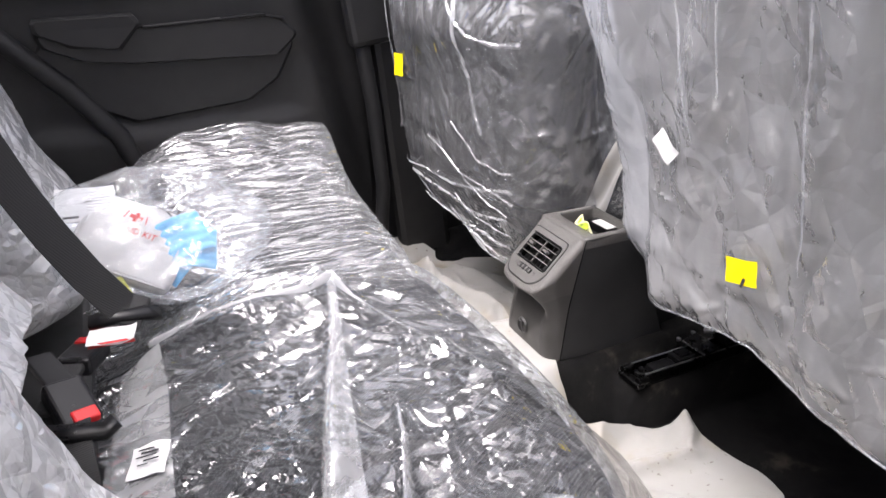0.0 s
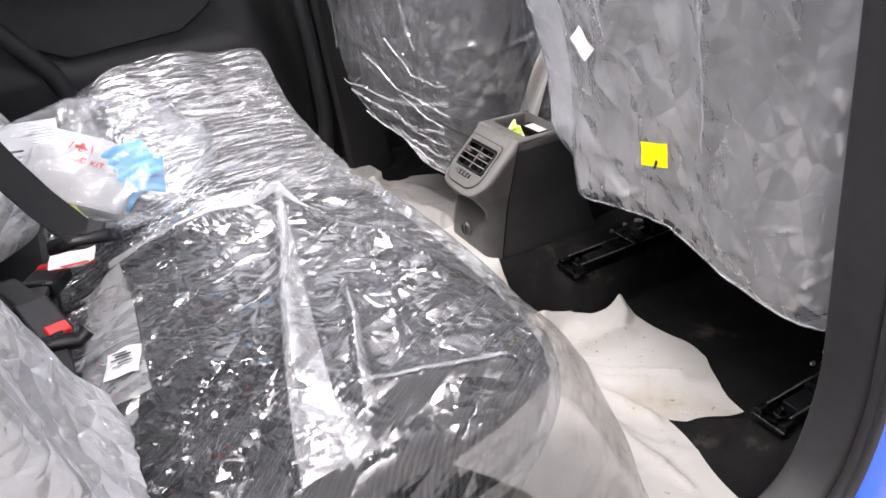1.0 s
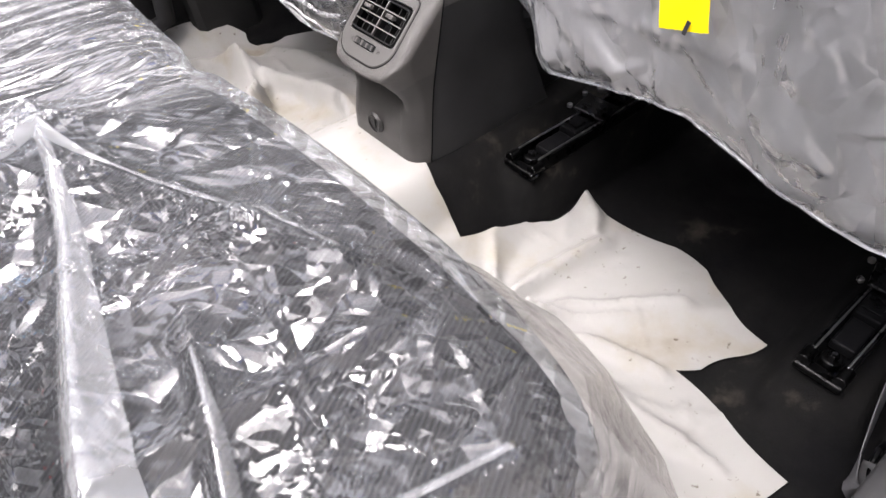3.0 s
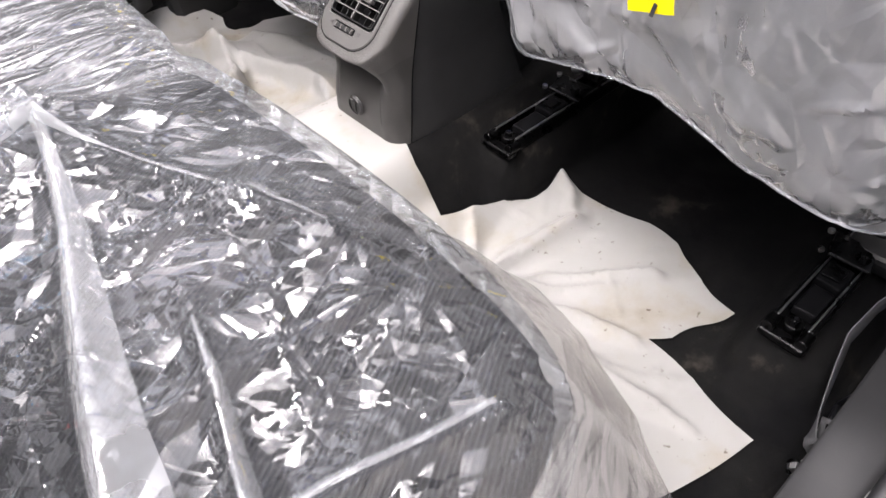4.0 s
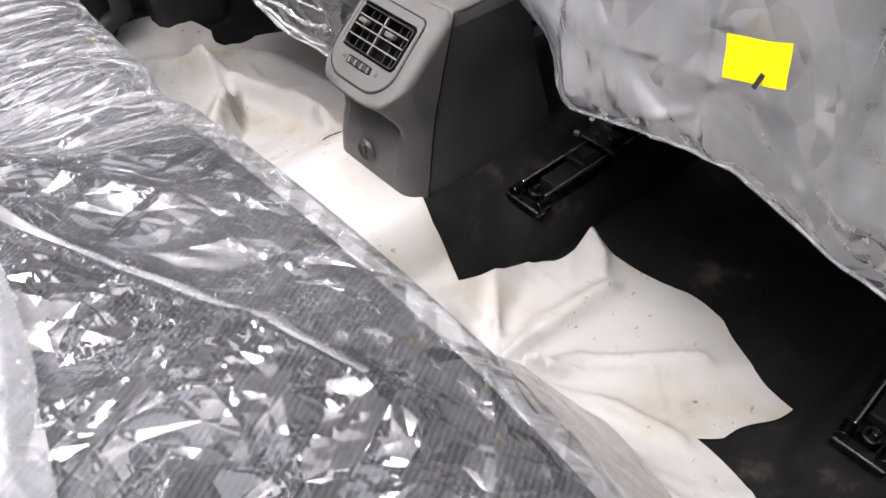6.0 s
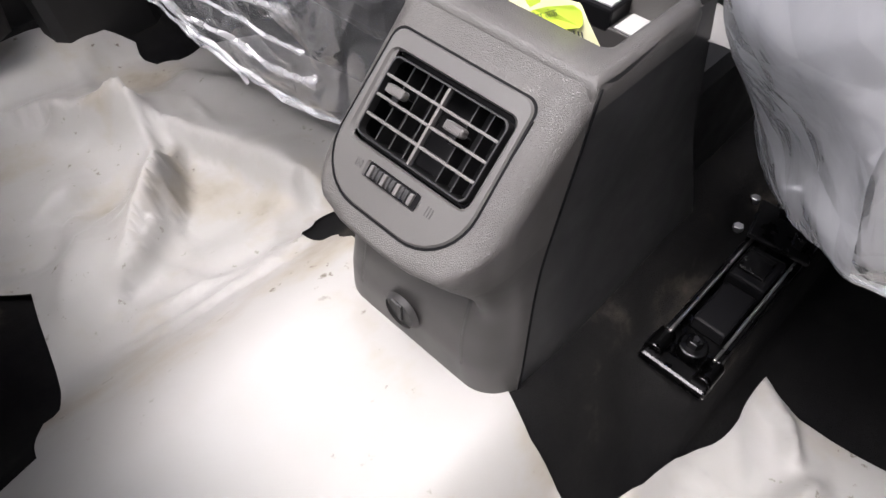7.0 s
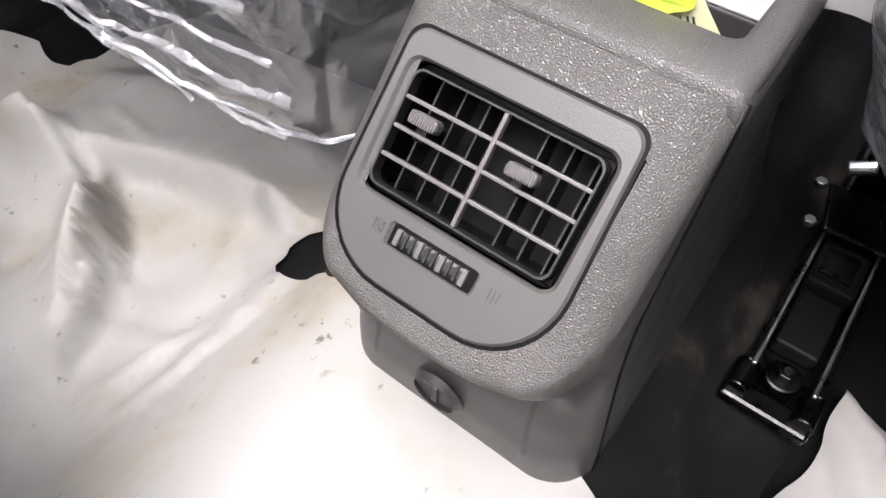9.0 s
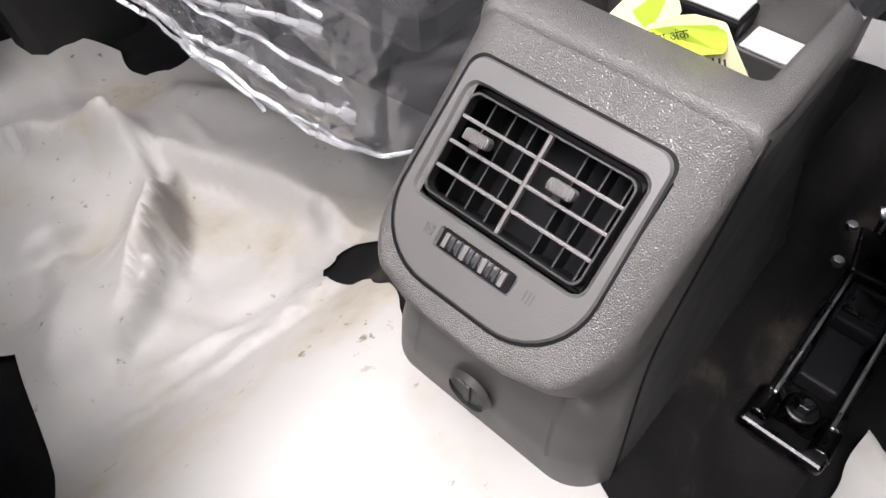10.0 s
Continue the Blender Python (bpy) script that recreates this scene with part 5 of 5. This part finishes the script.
tagged(tray_floor_sheen, "thin pale slab with the tray floor's reflected sheen in its colour", "tray mat")


def make_note():
    note = empty("paper_note", "curled cream and lime paper slips standing in the tray", "paper")

    def slip(outline, x, mat, name, lean=0.12):
        place = lambda y, z, h: (x - h + lean * (z - 0.33) + 0.004 * math.sin(y * 60), y, z)
        plate(round_poly(outline, 0.003, 4), [], place, 0.0, 0.00025, mat, name, note)

    slip([(-0.0490, 0.3290), (-0.0355, 0.3440), (-0.0290, 0.3515), (-0.0150, 0.3490), (-0.0060, 0.3440), (0.0060, 0.3330), (0.0080, 0.3050), (-0.0400, 0.3000)], 0.0955, MAT_NOTE, "slip")
    slip([(-0.0342, 0.3400), (-0.0310, 0.3480), (-0.0250, 0.3492), (-0.0070, 0.3400), (0.0045, 0.3320), (0.0060, 0.3180), (-0.0040, 0.3200), (-0.0160, 0.3300)], 0.0949, MAT_LIME, "printed_band")
    slip([(0.0310, 0.3230), (0.0260, 0.3320), (0.0200, 0.3390), (0.0070, 0.3520), (0.0020, 0.3530), (-0.0060, 0.3430), (0.0000, 0.3200), (0.0120, 0.3000), (0.0300, 0.3050)], 0.1040, MAT_NOTE, "slip", 0.0)
    slip([(0.0200, 0.3290), (0.0120, 0.3400), (0.0060, 0.3470), (0.0030, 0.3430), (0.0060, 0.3280), (0.0140, 0.3200)], 0.1034, MAT_LIME, "printed_band", 0.0)
    text = bpy.data.curves.new("lettering", "FONT")
    text.body, text.size, text.align_x, text.extrude = "\u092c\u0940\u092e \u0905\u0902\u0915", 0.0062, "CENTER", 0.00005
    ob = new("lettering", text)
    ob.data.materials.append(MAT_INK)
    ob.parent = note
    u, v = Vector((0, -0.83, 0.56)), Vector((0, 0.56, 0.83))
    m = Matrix((u, v, u.cross(v))).transposed().to_4x4()
    m.translation = (0.0925, -0.0085, 0.3335)
    ob.matrix_world = m
    for y, z, n in ((-0.0365, 0.3330, 0.010), (-0.0335, 0.3345, 0.006), (-0.0305, 0.3345, 0.004)):
        part("print_bar", box((0.0003, 0.0009, n), (0.0945 + 0.004 * math.sin(y * 60), y, z), (-25, 0, 0), 0), MAT_INK, note)


make_note()

# white sheet draped ahead of the tray, between the front seats
verts = []
for i in range(24):
    for j in range(10):
        u, v = i / 23, j / 9 - 0.5
        x, y, z = 0.205 + 0.03 * u + 0.004 * math.sin(u * 9), 0.115 - 0.115 * u, 0.27 + 0.30 * u
        verts.append((x + 0.006 * math.sin(v * 7 + u * 4), y + 0.052 * v, z + 0.02 * v * (1 - u)))
lap = mesh_ob("draped_sheet", verts, grid_faces(24, 10), MAT_SHEET)
tagged(lap, "white protective sheet hanging between the front seats", "sheet")
verts = [(0.192 + 0.07 * (j / 9), -0.095 + 0.10 * (i / 13), 0.300 - 0.012 * (j / 9) + 0.002 * math.sin(i * 0.8)) for i in range(14) for j in range(10)]
lap2 = mesh_ob("sheet_corner", verts, grid_faces(14, 10), MAT_SHEET)
tagged(lap2, "white sheet corner tucked beside the console tray", "sheet")


# ---- stickers ----
def sticker(name, centre, u, v, w, h, mat, label, curl=0.002):
    c, u, v = Vector(centre), Vector(u).normalized(), Vector(v).normalized()
    v = (v - u * v.dot(u)).normalized()
    n = u.cross(v)
    verts = [c + u * w * (i / 7 - 0.5) + v * h * (j / 5 - 0.5) + n * curl * ((i / 7 - 0.5) ** 2 * 4 + 0.5 * math.sin(i + j)) for i in range(8) for j in range(6)]
    ob = mesh_ob(name, verts, grid_faces(8, 6), mat)
    return tagged(ob, label, "sticker"), c, u, v, n


sticker("yellow_tag", (0.060, -0.403, 0.426), (0.0, -0.049, 0.012), (0, -0.017, -0.031), 0.052, 0.036, MAT_YELLOW, "bright yellow tag stuck on the front seat film")
tag = bpy.data.objects["yellow_tag"]
part("pen_mark", box((0.001, 0.004, 0.014), (0.0575, -0.412, 0.414), (12, 0, 0), 0), MAT_INK, tag)
sticker("yellow_tag", (-0.062, 0.505, 0.565), (0.3, -0.9, 0), (0, 0.02, -1), 0.030, 0.05, MAT_YELLOW, "yellow tag on the far seat film edge")
st, c, u, v, n = sticker("white_label", (0.052, -0.231, 0.560), (0, -0.055, -0.026), (0, 0.03, 0.012), 0.0, 0.0, MAT_LABEL, "small white label on the front seat film")
bpy.data.objects.remove(st)
st, c, u, v, n = sticker("white_label", (0.052, -0.240, 0.558), (0, -0.042, -0.032), (0, 0.028, -0.016), 0.048, 0.029, MAT_LABEL, "small white label on the front seat film")


def printed(ob, c, u, v, n, rows, mat=MAT_INK):
    """Plain bars for small print."""
    for a0, a1, b, t in rows:
        p0, p1 = c + u * a0 + v * b, c + u * a1 + v * b
        verts = [p0 - v * t, p1 - v * t, p1 + v * t, p0 + v * t]
        mesh_ob("print_bar", [q + n * 0.0022 for q in verts] + [q - n * 0.0022 for q in verts], [(0, 1, 2, 3), (4, 5, 6, 7)], mat, ob, "", False)


st, c, u, v, n = sticker("white_label", (-0.697, -0.288, cover_height(-0.697, -0.288) + 0.011), (0.042, -0.010, 0.008), (-0.004, -0.05, 0), 0.043, 0.054, MAT_LABEL, "white printed label on the cushion film", 0.003)
printed(st, c, u, v, n, [(-0.012, 0.006, -0.015, 0.0012), (-0.008, 0.012, -0.009, 0.0018), (-0.013, 0.010, -0.003, 0.0012), (-0.004, 0.014, 0.004, 0.0014), (-0.010, 0.002, 0.010, 0.001)])


# ---- belts and buckle ----
def make_centre_belt():
    belt = empty("seat_belt", "black webbing belt lying down the rear backrest", "seat belt")
    pts = [(-0.672, -0.030, 0.352), (-0.70, -0.022, 0.365), (-0.735, -0.012, 0.42), (-0.765, -0.004, 0.48), (-0.79, 0.004, 0.54), (-0.83, 0.015, 0.66), (-0.88, 0.03, 0.86)]
    fine = []
    for i in range(len(pts) - 1):
        for k in range(6):
            fine.append(Vector(pts[i]).lerp(Vector(pts[i + 1]), k / 6))
    fine.append(Vector(pts[-1]))
    strip(fine, (0.8, 0.6, 0.3), 0.050, 0.0016, MAT_WEB, "webbing", belt)
    strip([(-0.745, -0.025, 0.352), (-0.71, -0.03, 0.357), (-0.67, -0.028, 0.352), (-0.655, -0.022, 0.345)], (0, 1, 0.4), 0.022, 0.010, MAT_BLACK, "tongue", belt, "black plastic tongue")


make_centre_belt()


def make_buckle(at, turn, label):
    b = empty("belt_buckle", label, "buckle")
    m = pose(*at, *turn)

    def put(name, bm, mat, text=""):
        bm.transform(m)
        return part(name, bm, mat, b, text)

    put("housing", box((0.048, 0.075, 0.026), (0, 0, 0), bev=0.006, seg=3), MAT_BLACK)
    put("release_button", box((0.030, 0.020, 0.014), (0.004, -0.030, 0.009), bev=0.003), MAT_RED, "red release button")
    put("slot", box((0.034, 0.004, 0.010), (0.004, -0.0385, 0.002), bev=0.001), MAT_SIDE)
    put("stalk", box((0.034, 0.09, 0.010), (0, 0.075, -0.010), (-18, 0, 0), 0.003), MAT_WEB)
    return b


make_buckle((-0.772, -0.165, 0.318), (18, 6, 20), "black buckle with red release button in the seat gap")
make_buckle((-0.760, -0.050, 0.315), (10, 0, 160), "black buckle end with its red label in the seat gap")


def make_spare_tongue():
    t = empty("belt_tongue", "black belt tongue with webbing loop in the seat gap", "seat belt")
    strip([(-0.765, -0.33, 0.24), (-0.770, -0.28, 0.30), (-0.772, -0.245, 0.325), (-0.772, -0.215, 0.325)], (1, 0, 0.2), 0.045, 0.002, MAT_WEB, "webbing", t)
    strip([(-0.80, -0.228, 0.330), (-0.765, -0.238, 0.328), (-0.735, -0.244, 0.326), (-0.722, -0.240, 0.334)], (0, 1, 0.1), 0.024, 0.010, MAT_BLACK, "tongue_plate", t)


make_spare_tongue()
st, c, u, v, n = sticker("belt_label", (-0.718, -0.062, 0.345), (1, -0.2, 0.06), (0.05, 1, 0.2), 0.062, 0.034, MAT_LABEL, "white belt label with a red border", 0.004)
printed(st, c, u, v, n, [(-0.030, 0.030, -0.014, 0.0022)], MAT_REDINK)
gap = part("seat_gap_trim", box((0.11, 1.1, 0.05), (-0.81, 0.0, 0.262), (0, 8, 0), 0.015), MAT_SIDE)
tagged(gap, "black trim in the gap behind the rear cushion", "trim", kind="structure")


# front belt's lower anchor by the doorway
def make_anchor():
    a = empty("belt_anchor", "grey belt webbing looped through a steel anchor by the sill", "seat belt")
    pts = [(0.34, -0.716, 0.15), (0.26, -0.712, 0.11), (0.206, -0.696, 0.09), (0.161, -0.692, 0.07), (0.126, -0.701, 0.05), (0.080, -0.713, 0.03), (0.055, -0.722, 0.012), (0.047, -0.730, 0.004), (0.060, -0.735, 0.012), (0.085, -0.728, 0.030)]
    fine = []
    for i in range(len(pts) - 1):
        for k in range(5):
            fine.append(Vector(pts[i]).lerp(Vector(pts[i + 1]), k / 5))
    acr = [Vector((0.1 - 0.3 * math.sin(i * 0.1), -0.25 + 0.5 * math.sin(i * 0.09), 0.8)) for i in range(len(fine))]
    strip(fine, acr, 0.026, 0.0016, MAT_WEB_GREY, "webbing", a)
    tube([(0.056, -0.726, 0.010), (0.052, -0.730, 0.000), (0.048, -0.732, -0.008), (0.040, -0.731, -0.012), (0.028, -0.729, -0.012)], 0.0028, MAT_EDGE, "anchor_wire", a, "bright steel wire loop")
    part("anchor_bolt", disc(0.008, 0.010, pose(0.022, -0.728, -0.010, 40, 10, 0), 6, 0.001), MAT_EDGE, a, "steel anchor bolt")
    part("anchor_washer", disc(0.012, 0.003, pose(0.022, -0.727, -0.015, 40, 10, 0), 24, 0.0008), MAT_STEEL, a)
    tube([(0.10, -0.724, 0.03), (0.112, -0.732, 0.048), (0.096, -0.738, 0.052), (0.074, -0.738, 0.034), (0.066, -0.732, 0.020), (0.082, -0.727, 0.018), (0.10, -0.724, 0.03)], 0.0034, MAT_BLACK, "cable_loop", a, "black cable loop")


make_anchor()


# ---- first-aid bag ----
def make_bag():
    """The bag leans on the backrest: u to the front of the car, v up the slope, h off the slope."""
    m = pose(-0.66, 0.085, 0.405, 38, 0, 0)
    cu, cv, au, av = 0.028, 0.026, 0.165, 0.124

    def rise(u, v):
        r = min(1.0, math.hypot((u - cu) / au, (v - cv) / av))
        return 0.026 * (1 - r ** 2.6) ** 0.5

    nt, nr = 110, 44
    r, t = np.meshgrid(np.linspace(0.001, 1, nr), np.linspace(0, 2 * math.pi, nt, endpoint=False), indexing="ij")
    r, t = r.ravel(), t.ravel()
    lobe = 1 + 0.05 * np.sin(2 * t + 2.4) + 0.03 * np.sin(5 * t + 2.0) + 0.02 * np.sin(11 * t)
    u, v = cu + au * r * lobe * np.cos(t), cv + av * r * lobe * np.sin(t)
    dome = np.sqrt(np.clip(1 - r ** 2.6, 0, 1))
    flat = np.stack([u, v, 0 * u], 1)
    front = 0.026 * dome + (0.008 + crumple(u, v, 151, ((0.055, 0.05, 0.009, 0), (0.026, 0.024, 0.005, 0.2), (0.012, 0.012, 0.002, 0.3)))) * step(1.0, 0.9, r)
    back = -0.070 * dome - 0.004
    up = np.stack([u, v, front], 1)
    dn = np.stack([u, v, back], 1)
    n = len(up)
    faces = grid_faces(nr, nt, True) + [tuple(i + n for i in f) for f in grid_faces(nr, nt, True)]
    e = (nr - 1) * nt
    faces += [(e + j, e + (j + 1) % nt, n + e + (j + 1) % nt, n + e + j) for j in range(nt)]
    rot = np.array(m.to_3x3())
    pts = np.concatenate([up, dn]) @ rot.T + np.array(m.translation)
    bag = mesh_ob("plastic_bag", pts, faces, FILM_BAG)
    tagged(bag, "cloudy plastic bag holding the first-aid kit on the seat", "plastic bag")

    def put(name, bm, mat, parent, label="", smooth=False, local=Matrix()):
        bm.transform(m @ local)
        return part(name, bm, mat, parent, label, smooth)

    pouch = empty("first_aid_kit", "white first-aid pouch with red lettering inside the bag", "first-aid kit")
    lay = pose(-0.012, 0.018, -0.014, 0, 0, -34)
    soft = box((0.165, 0.135, 0.030), (0, 0, 0), bev=0.013, seg=4)
    bmesh.ops.subdivide_edges(soft, edges=soft.edges[:], cuts=1)
    for w in soft.verts:
        w.co.z += 0.004 * math.sin(w.co.x * 60) * math.cos(w.co.y * 55)
    put("pouch", soft, MAT_POUCH, pouch, "", True, lay)
    put("zip", box((0.160, 0.004, 0.003), (0, -0.062, 0.014), bev=0.001), MAT_PALE, pouch, "pale zip", False, lay)
    f = pose(0.0, 0.022, 0.0056, 0, 0, -36)
    for size in ((0.020, 0.0062, 0.0006), (0.0062, 0.016, 0.0006)):
        put("red_cross", box(size, (-0.016, 0.024, 0), bev=0), MAT_REDINK, pouch, "red printed cross", False, f)
    for sx in (-1, 1):
        put("cross_arc", box((0.0016, 0.014, 0.0006), (-0.016 + sx * 0.016, 0.024, 0), (0, 0, sx * 12), 0), MAT_REDINK, pouch, "", False, f)
    text = bpy.data.curves.new("lettering", "FONT")
    text.body, text.size, text.align_x, text.extrude = "AID KIT", 0.0145, "CENTER", 0.0002
    ob = new("lettering", text)
    ob.data.materials.append(MAT_REDINK)
    ob.parent = pouch
    ob.matrix_world = m @ f @ pose(0.002, -0.004, 0.0003)

    lm = pose(-0.066, 0.090, 0.002, 4, 0, -4)
    leaf = put("paper_leaflet", box((0.084, 0.058, 0.0010), (0, 0, 0), bev=0), MAT_LABEL, None, "", False, lm)
    tagged(leaf, "white printed leaflet inside the plastic bag", "paper")
    for j in range(7):
        put("print_bar", box((0.034, 0.0011, 0.0004), (0.018, 0.020 - 0.0052 * j, 0.0006), bev=0), MAT_PALE, leaf, "", False, lm)
    put("print_bar", box((0.022, 0.004, 0.0004), (-0.022, -0.021, 0.0006), bev=0), MAT_INK, leaf, "", False, lm)

    masks = empty("face_mask", "folded light blue disposable masks inside the bag", "mask")
    for k, (mu, mv, mh, turn) in enumerate(((0.056, 0.004, 0.004, 14), (0.064, -0.010, -0.004, -12), (0.046, -0.012, -0.012, 40))):
        n, verts = 34, []
        a = radians(turn)
        for i in range(n):
            for j in range(n):
                p, q = (i / (n - 1) - 0.5) * 0.088, (j / (n - 1) - 0.5) * 0.074
                pleat = 0.0030 * (2 * abs((q / 0.016) % 1 - 0.5)) + 0.006 * math.sin(p * 38 + k) * math.cos(q * 30)
                verts.append(m @ Vector((mu + p * math.cos(a) - q * math.sin(a), mv + p * math.sin(a) + q * math.cos(a), mh + pleat - 6.0 * p * p)))
        sheet = mesh_ob("mask_sheet", verts, grid_faces(n, n), MAT_MASK, masks, "pleated light blue mask")
        sheet.modifiers.new("thickness", "SOLIDIFY").thickness = 0.0012

    def over(u0, v0):
        k = np.argmin((up[:, 0] - u0) ** 2 + (up[:, 1] - v0) ** 2)
        return float(up[k, 2]) + 0.0025

    for j in range(3):
        a = radians(120 * j - 30)
        u0, v0 = 0.054 + 0.0075 * math.cos(a), 0.034 + 0.0075 * math.sin(a)
        put("recycling_mark", box((0.0115, 0.0022, 0.0006), (u0, v0, over(0.054, 0.034) + 0.002), (0, 0, 120 * j + 60), 0), MAT_INK, bag)
    for j in range(11):
        u0, v0 = 0.040 + 0.001 * math.sin(j), 0.056 + 0.0040 * j
        for k in range(3):
            put("print_bar", box((0.0078, 0.0013, 0.0005), (u0 + 0.0078 * (k - 1), v0, over(u0 + 0.0078 * (k - 1), v0)), (0, 0, 6 * math.sin(j * 0.7)), 0), MAT_INK, bag)
    bit = part("warning_tag", box((0.05, 0.04, 0.012), (-0.712, 0.018, 0.372), (30, 0, 20), 0.005), MAT_YELLOWISH)
    tagged(bit, "olive yellow plastic tag beside the belt", "tag")


make_bag()
